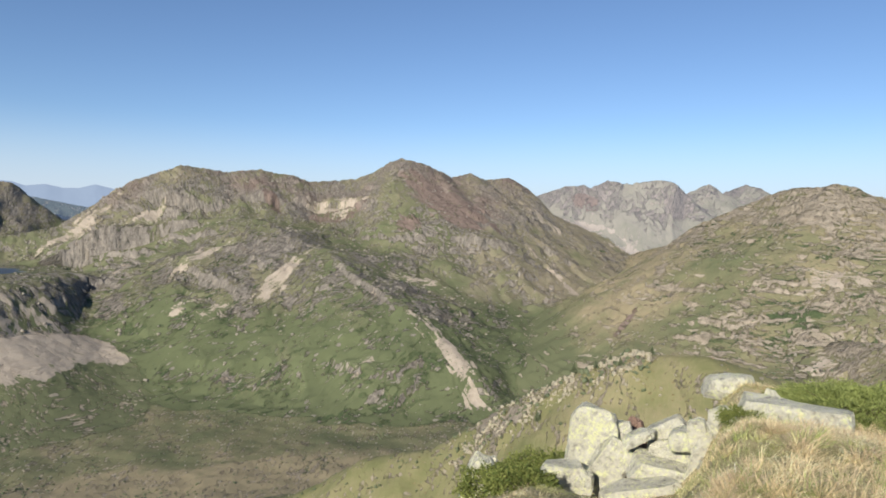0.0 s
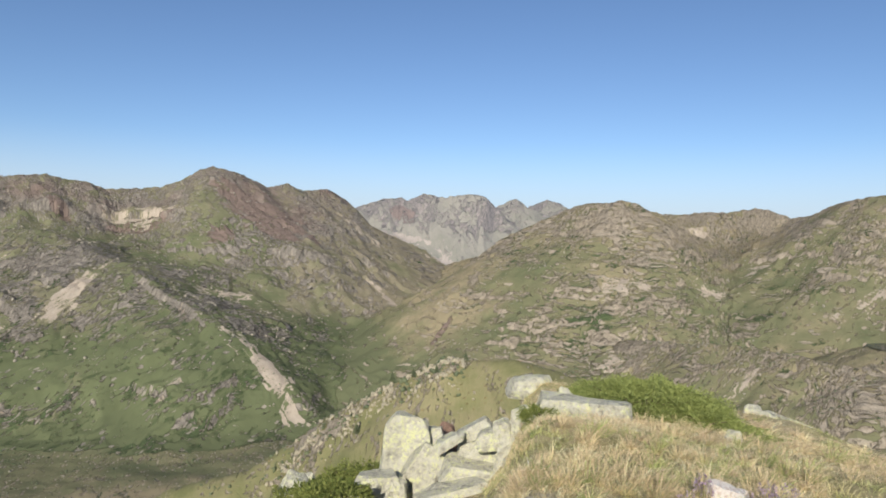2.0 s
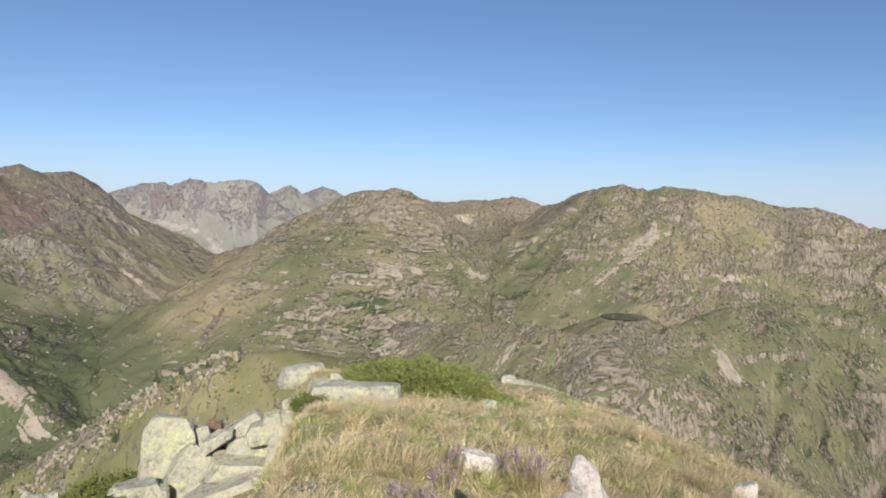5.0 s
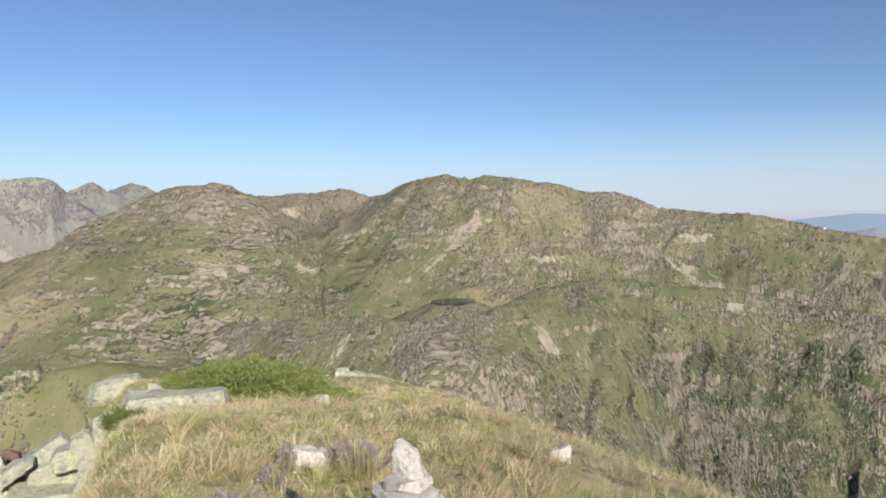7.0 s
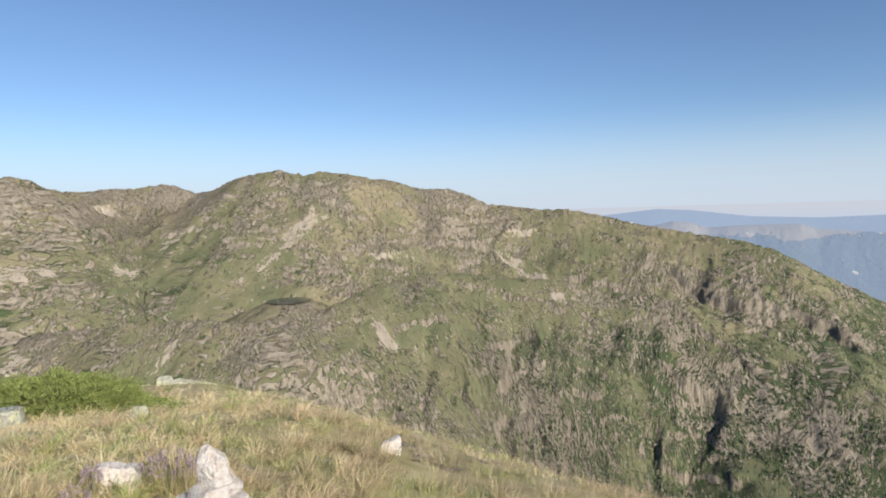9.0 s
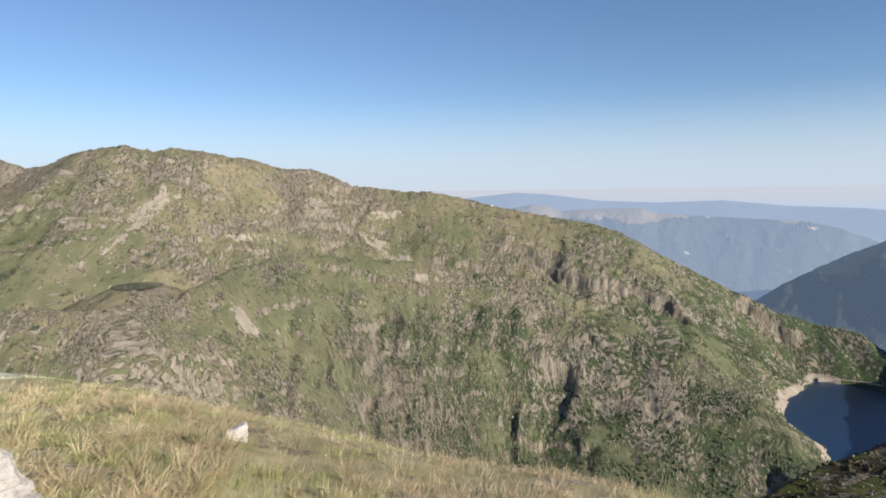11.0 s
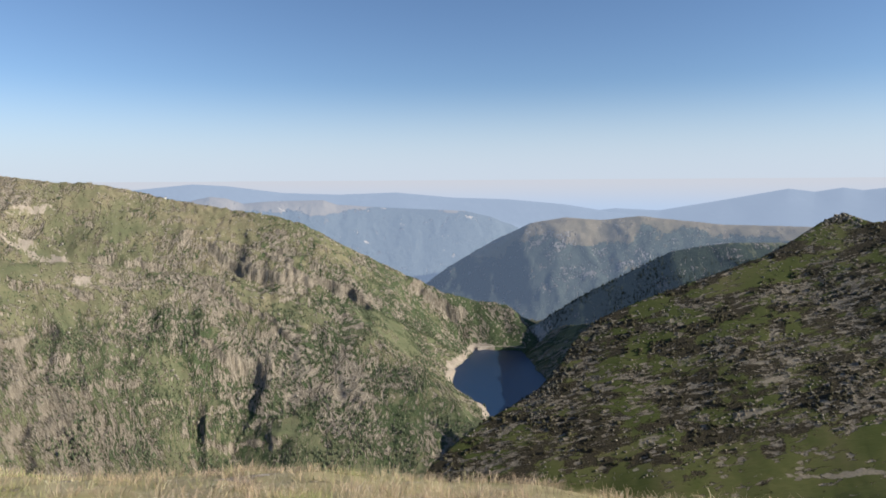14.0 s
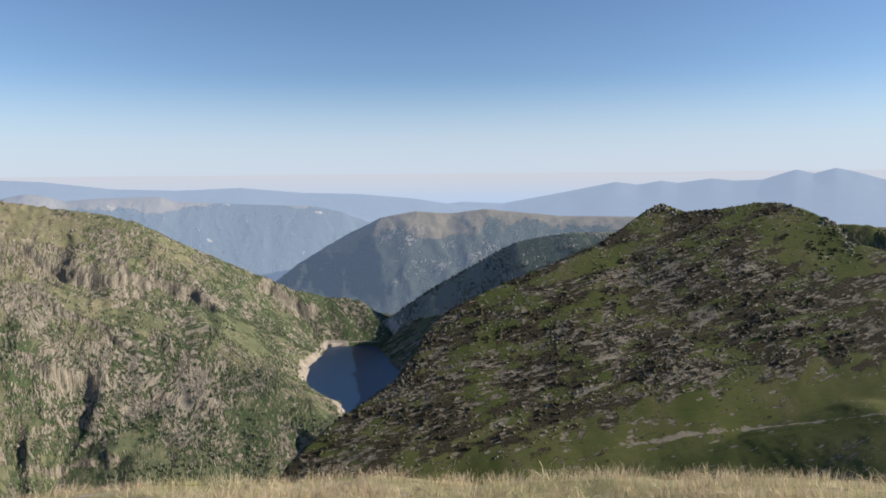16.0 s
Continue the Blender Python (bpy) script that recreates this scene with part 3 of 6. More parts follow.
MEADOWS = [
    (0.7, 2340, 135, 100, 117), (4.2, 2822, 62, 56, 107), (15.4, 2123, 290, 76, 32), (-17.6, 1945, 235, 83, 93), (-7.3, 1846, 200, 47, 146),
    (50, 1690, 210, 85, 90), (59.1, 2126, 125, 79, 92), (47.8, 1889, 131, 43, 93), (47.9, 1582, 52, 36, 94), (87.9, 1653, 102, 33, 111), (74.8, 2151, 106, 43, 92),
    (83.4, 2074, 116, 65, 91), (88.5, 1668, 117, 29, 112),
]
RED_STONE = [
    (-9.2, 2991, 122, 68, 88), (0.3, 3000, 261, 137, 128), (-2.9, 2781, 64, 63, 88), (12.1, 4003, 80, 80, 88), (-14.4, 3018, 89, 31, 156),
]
# The narrow row at 78.9 draws the rock bench's shadow line as scrub
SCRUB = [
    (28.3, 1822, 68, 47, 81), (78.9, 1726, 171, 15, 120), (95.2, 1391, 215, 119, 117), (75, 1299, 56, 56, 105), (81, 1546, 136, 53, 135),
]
# edges of rock steps: height of the step, bearing and distance along the edge
STEPS_EAST = [
    (26, ((83.1, 1986), (85.0, 1941), (87.9, 1891), (91.1, 1899), (94.2, 1879), (95.6, 1843))), (14, ((64.4, 1698), (69.3, 1669), (74.1, 1648))),
    (16, ((74.1, 1950), (79.2, 1927))), (15, ((82.8, 1717), (85.8, 1657), (89.1, 1587))), (34, ((99.4, 2131), (101.6, 2140), (104.0, 2107))),
    (14, ((61.6, 2116), (64.5, 2071), (66.9, 2032))), (12, ((33.4, 2206), (37.2, 2268), (42.5, 2182), (47.8, 2067))),
    (18, ((81.8, 1324), (84.9, 1323), (88.3, 1292))), (22, ((81.9, 1548), (83.8, 1522), (86.2, 1524))),
]
STEPS_WEST = [
    (44, ((-23.7, 3072), (-20.8, 3000), (-18.2, 2999))), (36, ((-16.4, 3036), (-14.8, 3030), (-13.7, 3048))), (26, ((-12.7, 3074), (-9.9, 3103), (-6.5, 2990))),
    (26, ((-23.5, 2760), (-20.8, 2652), (-18.2, 2652))), (26, ((-29.2, 2780), (-26.5, 2720), (-23.7, 2584))), (24, ((-21.2, 2367), (-19.0, 2287), (-17.2, 2187))),
    (20, ((-7.0, 2765), (-4.5, 2693), (-2.1, 2687))), (24, ((0.8, 2709), (3.3, 2706), (5.7, 2745))), (20, ((8.6, 2952), (11.0, 2907))), (18, ((-8.9, 2292), (-6.4, 2148), (-4.0, 1998))),
]
# ravines: depth, half width, bearing and distance at the head and the foot
RAVINES = [(12, 13, (69.7, 1560), (68.6, 1230)), (8, 12, (62.6, 1560), (61.4, 1230)), (7, 18, (78.0, 1640), (81.6, 1240)), (8, 14, (53.0, 1520), (51.0, 1260)), (6, 18, (90.5, 1640), (94.0, 1330))]

# bearing, distance, half sizes along and across the sight, level: shelves that hold water
SHELVES = [(50.4, 1668, 95, 95, TARN_Z), (-36.0, 2560, 290, 250, WEST_LAKE_Z)]

# shore of the reservoir: bearing and distance
SHORE = [(105.2, 2000), (109.3, 1990), (110.2, 1850), (111.2, 1732), (112.3, 1600), (113, 1500), (110, 1290), (107.4, 1370), (106.4, 1400), (106.0, 1480), (104.6, 1530), (103.6, 1580), (103.2, 1660), (103.3, 1780), (104.3, 1880)]
SHORE_XYZ = np.array([(*at(b, d), LAKE_Z) for b, d in SHORE + SHORE[:1]])


def from_shore(x, y):
    """Metres from the reservoir's edge, negative on the water."""
    d, _, _ = along(SHORE_XYZ, x, y)
    inside = np.zeros(x.shape, bool)
    for a, b in zip(SHORE_XYZ[:-1], SHORE_XYZ[1:]):
        cross = (a[1] > y) != (b[1] > y)
        inside ^= cross & (x < (b[0] - a[0]) * (y - a[1]) / (b[1] - a[1] + 1e-9) + a[0])
    return np.where(inside, -d, d) + 9 * fbm(x / 60, y / 60, 3)


def land(x, y):
    z, own = relief(x, y, ALL_RIDGES)
    m = np.flatnonzero((np.abs(x - 1600) < 800) & (np.abs(y + 450) < 600) & (np.hypot(x, y) > 700))
    if len(m):
        q = from_shore(x[m], y[m])
        zz = np.where(q < 0, LAKE_Z - 1 + 0.4 * np.maximum(q, -40), np.minimum(z[m], LAKE_Z - 1 + 0.75 * np.abs(q)))
        rise = (q > 0) & (q < 320) & (np.hypot(x[m], y[m]) < 2000)
        z[m] = np.where(rise, np.maximum(zz, LAKE_Z - 1 + 0.45 * np.minimum(q, 45) - 0.8 * np.maximum(q - 130, 0)), zz)
    for b, d, ha, hc, turn in CLIFFS_WEST + CLIFFS_EAST:  # rock faces, steeper than the slope above and below
        cx, cy = at(b, d)
        m = np.flatnonzero((np.abs(x - cx) < 2 * ha) & (np.abs(y - cy) < 2 * ha))
        if len(m):
            t = radians(b + turn)
            dx, dy = x[m] - cx, y[m] - cy
            q = np.hypot((dx * math.sin(t) + dy * math.cos(t)) / ha, (dx * math.cos(t) - dy * math.sin(t)) / hc) + 0.25 * fbm(x[m] / 50, y[m] / 50, 3)
            tall = 16 + 0.25 * hc
            e = z[m] / tall + b + 0.9 * fbm(x[m] / 80, y[m] / 80, 3)
            z[m] = z[m] + (1 - step(0.7, 1.4, q)) * tall * 0.6 * np.sin(2 * math.pi * e) / (2 * math.pi)
    for b, d, ha, hc, level in SHELVES[1:]:
        cx, cy = at(b, d)
        u = ((x - cx) * math.sin(radians(b)) + (y - cy) * math.cos(radians(b))) / ha
        v = ((x - cx) * math.cos(radians(b)) - (y - cy) * math.sin(radians(b))) / hc
        q = np.hypot(u, v) + 0.12 * fbm(x / 40, y / 40, 3)
        z = z + (level + 6 * (q - 0.62) - z) * (1 - step(0.8, 1.7, q))
        lip = level + 0.5 - 14 * np.maximum(-u - 0.9, 0) + 60 * np.maximum(np.abs(v) - 0.8, 0) + 260 * np.maximum(u + 0.75, 0) + 90 * np.maximum(-u - 2.3, 0)
        z = np.where((u < -0.3) & (u > -4), np.minimum(z, lip), z)
        bowl = level + 45 * (q - 0.7) + 220 * np.maximum(q - 1.9, 0) + 160 * np.maximum(u, 0)
        z = np.where((q > 0.8) & (q < 3.5), np.minimum(z, bowl), z)
        z = np.where((u > -0.6) & (u < 1.8) & (np.abs(v) < 1.9), np.maximum(z, level - 6 + 9 * np.abs(u - 0.2) * fbm(x / 60, y / 60, 2) - 45 * np.maximum(np.abs(v) - 1.1, 0) + 6 * (np.hypot(u, v) > 0.9) - 30 * (np.hypot(u, v) < 0.9)), z)
    r, bear = np.hypot(x, y), np.degrees(np.arctan2(x, y))
    for tall, edge in STEPS_EAST + STEPS_WEST:
        eb, er = [p[0] for p in edge], [p[1] for p in edge]
        m = np.flatnonzero((bear > eb[0] - 2) & (bear < eb[-1] + 2) & (np.abs(r - np.mean(er)) < 450))
        if len(m):
            n = np.interp(bear[m], eb, er) - r[m] + 16 * fbm(x[m] / 45, y[m] / 45, 3)
            part_of = step(eb[0] - 0.9, eb[0] + 0.5, bear[m]) * step(eb[-1] + 0.9, eb[-1] - 0.5, bear[m]) * (0.75 + 0.4 * fbm(x[m] / 70 + 9, y[m] / 70, 2))
            z[m] = z[m] + tall * part_of * (0.35 * step(-110, 0, n) - step(0, 13, n)) * (1 - step(60, 250, n))
    for deep, half, head, foot in RAVINES:
        m = np.flatnonzero((np.abs(bear - (head[0] + foot[0]) / 2) < 6) & (r > foot[1] - 60) & (r < head[1] + 60))
        if len(m):
            side = (bear[m] - np.interp(r[m], [foot[1], head[1]], [foot[0], head[0]])) * 0.01745 * r[m] + 7 * fbm(x[m] / 50, y[m] / 50, 3)
            z[m] = z[m] - deep * np.exp(-(side / half) ** 2) * step(foot[1] - 60, foot[1] + 40, r[m]) * step(head[1] + 60, head[1] - 60, r[m])
    b, d, ha, hc, level = SHELVES[0]  # the tarn lies in an open hollow
    cx, cy = at(b, d)
    m = np.flatnonzero((np.abs(x - cx) < 420) & (np.abs(y - cy) < 420))
    if len(m):
        u, v = (x[m] - cx) * math.sin(radians(b)) + (y[m] - cy) * math.cos(radians(b)), (x[m] - cx) * math.cos(radians(b)) - (y[m] - cy) * math.sin(radians(b))
        out = np.maximum(np.hypot(u / 1.25, v) + 7 * fbm(x[m] / 40, y[m] / 40, 3) - 50, 0)
        roll = 4 * fbm(x[m] / 70, y[m] / 70, 3)
        wing = np.maximum(np.abs(v) - 60, 0)
        behind, lip = level + 0.25 * out + 0.004 * out * out, level + 0.5 - 0.16 * np.minimum(out, 120) + 0.3 * np.maximum(np.abs(v) - 90, 0) + 0.5 * np.maximum(out - 200, 0)
        top = lip + (behind - lip) * step(-90 - wing, 60 + wing, u) + roll * step(0, 40, out)
        bottom = level - 0.45 * out + roll * step(0, 40, out)
        shaped = np.where(out <= 0, level - 5, np.clip(z[m], bottom, top))
        z[m] = z[m] + (shaped - z[m]) * (1 - step(170, 300, out))
    return z, own

# ---- ground and mountains: one sheet, parted by ridge ----
def rings(*spans):
    """Distances from the viewpoint: (from, to, growth)."""
    out = []
    for lo, hi, growth in spans:
        n = max(2, int(math.log(hi / lo) / math.log(growth)))
        out += list(np.geomspace(lo, hi, n, endpoint=False))
    return np.array(out + [spans[-1][1]])


SECTORS = [
    (np.arange(-36, 97.2, 0.125), rings((0.0001, 0.3, 8), (0.3, 60, 1.065), (60, 230, 1.013), (230, 1000, 1.03), (1000, 3450, 1.0029), (3450, 4940, 1.005))),
    (np.arange(96.8, 154, 0.17), rings((0.0001, 0.3, 8), (0.3, 60, 1.065), (60, 225, 1.025), (225, 470, 1.0042), (470, 1000, 1.03), (1000, 4940, 1.0042))),
    (np.arange(153.8, 324.3, 1.2), rings((0.0001, 0.3, 8), (0.3, 60, 1.12), (60, 1000, 1.06), (1000, 4940, 1.03))),
]
LABELS = {
    "grassy_knoll": ("grassy knoll with pale rock ribs below the summit", "hill"),
    "dark_hill": ("dark green hill in side light with boulders and dwarf pines", "hill"),
    "meadow_saddle": ("green meadow saddle with a stony track", "meadow"),
    "hill_behind": ("dark green hill crest behind the nearer hill", "hill"),
    "main_massif": ("reddish brown rocky massif with cliffs and scree", "mountain"),
    "cirque_wall": ("grey rock wall closing the head of the valley", "mountain"),
    "pale_peak": ("pale pointed rock peak far up the valley", "mountain"),
    "far_peak": ("dark bluish peak on the far skyline", "mountain"),
    "dome_massif": ("grassy rock-strewn domed mountain with pale scree", "mountain"),
    "long_ridge": ("long green mountain ridge with rock ribs and woods", "mountain"),
    "rock_bench": ("rocky green bench with ribs above the valley", "mountain"),
    "wooded_bank": ("dark wooded bank above the reservoir", "slope"),
    "shoulder": ("dark rocky spur falling to green pasture", "mountain"),
    "lake_shelf": ("rock shelf with dark cliffs and scree below", "mountain"),
    "plateau_mountain": ("hazy flat-topped mountain with wooded cliffs", "mountain"),
    "talus_apron": ("pinkish talus slope below the dark cliffs", "slope"),
    "dark_left_mountain": ("dark craggy mountain at the valley's far side", "mountain"),
    "wooded_ridge": ("low dark wooded ridge in the distance", "mountain"),
    "brown_plateau": ("hazy brown plateau above wooded slopes", "mountain"),
    "plateau_spur": ("wooded spur in front of the flat-topped mountain", "mountain"),
}


def own_in(own, name):
    return np.isin(own, [i for i, q in enumerate(ALL_RIDGES) if q[0] == name])


def hill_streaks(x, y):
    """Slanting runs over the hill's face, about -1 to 1."""
    return fbm((0.256 * x + 0.967 * y) / 26 + 3, (0.967 * x - 0.256 * y) / 7, 4)


def cover_of(x, y, z, own, slope):
    """Rock, scree, brushwood and red stone, each 0 to 1."""
    r, b = np.hypot(x, y), np.degrees(np.arctan2(x, y))
    n1, n2, n3 = fbm(x / 150, y / 150, 5), fbm(x / 45 + 9, y / 45, 5), fbm(x / 420, y / 420 + 3, 3)
    k = {name: i for i, (name, *rest) in enumerate(ALL_RIDGES)}
    rock = step(0.75, 1.5, slope + 0.3 * n2) * 0.28 + 0.40 * step(1.0, 1.6, slope) + 0.17 + 0.26 * n1 + 0.26 * n3
    scree = 0.16 + 0.12 * n1
    wood = np.full_like(x, 0.22) + 0.12 * n3 + 0.08 * n1
    main, wall = own == k["main_massif"], own == k["cirque_wall"]
    red = np.where(main, step(-160, 200, z) * (0.30 + 0.6 * n3), 0.0)
    rock = np.where(main, rock + 0.26 * step(-130, 60, z), rock)
    high = wall | (own == k["pale_peak"]) | (own == k["far_peak"])
    rock, wood = np.where(high, rock + 0.26 - 0.42 * step(130, 0, z + 30 * n1), rock), np.where(high, 0.1, wood)
    rock = np.where(own == k["lake_shelf"], rock + 0.15, rock)
    floor = own == -1
    rock, scree, wood = np.where(floor, 0.02 + 0.12 * n1, rock), np.where(floor, 0.10 + 0.06 * n2, scree), np.where(floor, 0.12 + 0.15 * n1, wood)
    ridge = (own == k["long_ridge"]) | (own == k["rock_bench"])
    wood = np.where(ridge, 0.20 + 0.26 * step(-180, -420, z) * step(40, 95, b) + 0.08 + 0.15 * step(74, 90, b) + 0.14 * n1, wood)
    rock = np.where(ridge, rock + 0.12 * step(-200, -330, z), rock)
    spur = (own == k["long_ridge"]) * step(101, 105, b)
    wood, rock = wood + 0.25 * spur, rock - 0.2 * spur
    wood = np.where(own == k["wooded_bank"], 0.46 + 0.12 * n1, wood)
    wood = np.where(own == k["plateau_mountain"], 0.92 * step(-235, -320, z + 90 * n3 + 30 * n1) + 0.05, wood)
    wood = np.where(own == k["plateau_spur"], 0.85 * step(-170, -215, z), wood)
    wood = np.where(own == k["wooded_ridge"], 0.8, wood)
    wood = np.where(own == k["brown_plateau"], 0.95 * step(-150, -200, z + 40 * n3), wood)
    rock = np.where((own == k["dome_massif"]) | (own == k["long_ridge"]), rock + 0.22 * step(-20, 90, z), rock)
    rock = np.where((own == k["plateau_mountain"]) & (z + 60 * n3 > -235), 0.05, np.where(own == k["brown_plateau"], 0.0, rock))
    broken = (own == k["plateau_mountain"]) & (z < -240)
    rock = np.where(broken, 0.12 + 0.34 * step(0.0, 0.6, fbm(x / 90, y / 260, 4)) * step(-480, -420, z), rock)
    wood = np.where(broken, wood - 0.75 * step(0.1, 0.5, n3 + 0.3 * n1) * step(-420, -330, z), wood)
    pasture = own == k["shoulder"]
    wood = np.where(pasture | main, wood + 0.06 * pasture + 0.10 * pasture * step(-120, -240, z), wood)
    rock = np.where(pasture, rock + 0.02 - 0.42 * step(-270, -320, z + 25 * n1) * step(4, -4, b), rock)
    apron = own == k["talus_apron"]
    scree = np.where(apron, 0.75 * step(-415, -385, z + 12 * n2), scree)
    rock = np.where(apron, 0.1, rock)
    hill = own == k["dark_hill"]
    rock = np.where(own == k["dome_massif"], rock + 0.04 - 0.4 * step(19, 14, b), rock)
    wood = np.where(own == k["dome_massif"], wood + 0.12 * step(16, 24, b), wood)
    rock = np.where(pasture, rock + 0.16 * step(-330, -230, z) * step(-16, -8, b), rock)
    rock = np.where(hill, 0.33 + 0.25 * n2 + 0.2 * n1, rock)
    streak = hill_streaks(x, y)
    # Slanting dark runs: heath, and also the stones' long shadows painted in
    wood = np.where(hill, 0.60 + 0.45 * streak + 0.2 * n1, wood)
    scree = np.where(hill, 0.20 - 0.25 * streak, scree)
    lawn = np.where(hill, step(3, -4, z - np.interp(b, LAWN_AT, LAWN_Z) + 6 * fbm(x / 12, y / 12, 4)), 0.0)
    rock, wood, scree = rock + (0.14 - rock) * lawn, wood + (0.14 + 0.1 * n2 - wood) * lawn, scree + (0.08 - scree) * lawn
    soft = (own == k["meadow_saddle"]) | (own == k["grassy_knoll"]) | (own == -2)
    rock, scree, wood = np.where(soft, 0.12, rock), np.where(soft, 0.06, scree), np.where(soft, 0.10, wood)
    knoll = own == k["grassy_knoll"]
    rock = np.where(knoll, 0.06 + 0.22 * fbm(x / 9, y / 22, 4) + 0.2 * step(0.6, 1.1, slope), rock)
    brink = np.interp(b, [-16, 0, 6, 15, 30], [190, 160, 156, 150, 165])
    rock = np.where(knoll, rock + 0.42 * step(1, 4, b) * step(18.5, 16.5, b) * step(-14, -5, r - brink + 5 * fbm(x / 7, y / 7, 3)), rock)

    def zone(row, ragged, nearest=600):
        """Places near an oval on the land, and how far each is in it."""
        pb, pd, ha, hc, turn = row
        cx, cy = at(pb, pd)
        t = radians(pb + turn)
        near = np.flatnonzero((np.abs(x - cx) < 1.7 * ha + 40) & (np.abs(y - cy) < 1.7 * ha + 40) & (r > nearest))
        dx, dy = x[near] - cx, y[near] - cy
        u, v = (dx * math.sin(t) + dy * math.cos(t)) / ha, (dx * math.cos(t) - dy * math.sin(t)) / hc
        q = np.hypot(u, v) + ragged * (0.45 * fbm(v * 3.2 + pb, u * 0.9, 3) + 0.30 * n2[near] + 0.22 * n1[near])
        return near, 1 - step(0.6, 1.25, q)

    for row in HILL_GREEN:
        near, s = zone(row, 0.9, 200)
        s = s * (own[near] == k["dark_hill"])
        rock[near], wood[near], scree[near] = rock[near] * (1 - 0.6 * s), wood[near] * (1 - 0.85 * s), scree[near] * (1 - 0.7 * s)
    for row in HILL_STONES:
        near, s = zone(row, 0.9, 200)
        s = s * (own[near] == k["dark_hill"])
        scree[near] += 0.20 * s
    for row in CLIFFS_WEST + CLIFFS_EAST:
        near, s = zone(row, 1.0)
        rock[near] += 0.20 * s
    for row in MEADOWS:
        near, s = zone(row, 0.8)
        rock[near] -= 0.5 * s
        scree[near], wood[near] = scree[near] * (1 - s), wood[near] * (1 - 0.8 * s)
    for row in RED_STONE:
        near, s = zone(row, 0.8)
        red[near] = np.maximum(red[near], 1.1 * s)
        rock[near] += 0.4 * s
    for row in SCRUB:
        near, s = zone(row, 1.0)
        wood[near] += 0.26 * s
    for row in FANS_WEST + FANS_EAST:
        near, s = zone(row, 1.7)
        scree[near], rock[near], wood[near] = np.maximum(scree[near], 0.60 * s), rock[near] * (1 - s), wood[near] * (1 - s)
    near, s = zone((15.6, 1965, 70, 14, 35), 0.7)
    red[near], rock[near] = np.maximum(red[near], s), rock[near] + 0.7 * s
    track = np.flatnonzero((r > 215) & (r < 300) & (b > 122) & (b < 157))
    q, _, _ = along(TRACK_XYZ, x[track], y[track])
    scree[track] = np.maximum(scree[track], 0.62 * step(124, 134, b[track]) * (1 - step(0.3, 1.9, q + 0.9 * fbm(x[track] / 5, y[track] / 5, 3))))
    shore = np.flatnonzero((r > 1100) & (b > 99) & (b < 118) & (z < LAKE_Z + 60))
    q = from_shore(x[shore], y[shore])
    bare = (1 - step(14, 26, np.abs(q))) * (1 - step(106.6, 107.2, b[shore]))
    scree[shore], wood[shore] = np.maximum(scree[shore], bare), wood[shore] * (1 - bare)
    return np.clip(np.stack([rock, scree, wood, red], 1), 0, 1)


# upper edge of the meadow on the hill's foot, by bearing
LAWN_AT, LAWN_Z = [108, 113.9, 121.9, 129.6, 136.4, 143.6, 149.7, 156], [-116.9, -107.9, -103.6, -93.6, -84.1, -78.4, -73.7, -69.7]
# green turf and stone runs on the hill: bearing, distance, half length, half width, turn of the long side
HILL_GREEN = [(120, 317, 10, 5, 40), (128.6, 338, 16, 7, 60), (119, 292, 9, 5, 30), (130.6, 313, 8, 4, 0), (125.8, 329, 14, 6, 60), (143.1, 381, 16, 10, 80), (146.9, 371, 24, 14, 60)]
HILL_STONES = [(127.4, 269, 10, 3.5, 65), (135.3, 287, 12, 3, 70), (142.3, 316, 12, 4, 50), (130.7, 293, 9, 5, 40), (133, 282, 12, 4, 75), (139.1, 297, 12, 3, 60), (125.9, 294, 9, 4, 40), (136.5, 311, 14, 4, 40), (139.3, 336, 14, 4, 40), (121, 258, 8, 2.5, 60), (132.8, 334, 10, 4, 40), (144.1, 339, 10, 4, 60)]
# stony track over the saddle: bearing and distance
TRACK = [(125.0, 243.0), (128.8, 247.5), (135.3, 257.4), (140.9, 269.4), (145.4, 271.0), (150.0, 274.1), (156, 280.1)]
TRACK_XYZ = np.array([(*at(q, d), 0.0) for q, d in TRACK])
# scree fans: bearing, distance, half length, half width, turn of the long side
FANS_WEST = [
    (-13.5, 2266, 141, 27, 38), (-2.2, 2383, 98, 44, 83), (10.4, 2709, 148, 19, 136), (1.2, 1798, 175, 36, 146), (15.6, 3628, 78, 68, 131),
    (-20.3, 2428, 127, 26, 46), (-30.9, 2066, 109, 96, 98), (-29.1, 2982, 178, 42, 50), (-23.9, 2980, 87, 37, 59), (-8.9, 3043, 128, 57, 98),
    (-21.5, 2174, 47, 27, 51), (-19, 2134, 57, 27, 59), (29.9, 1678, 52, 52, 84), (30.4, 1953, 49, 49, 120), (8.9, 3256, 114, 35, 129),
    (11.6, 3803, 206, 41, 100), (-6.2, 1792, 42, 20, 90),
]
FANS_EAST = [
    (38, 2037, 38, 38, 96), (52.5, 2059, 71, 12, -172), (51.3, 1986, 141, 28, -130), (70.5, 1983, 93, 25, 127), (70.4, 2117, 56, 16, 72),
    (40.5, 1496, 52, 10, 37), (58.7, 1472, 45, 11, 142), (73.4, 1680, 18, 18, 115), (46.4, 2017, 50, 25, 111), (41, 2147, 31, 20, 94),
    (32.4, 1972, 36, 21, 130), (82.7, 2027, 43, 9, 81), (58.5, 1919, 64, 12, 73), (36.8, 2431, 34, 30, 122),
]


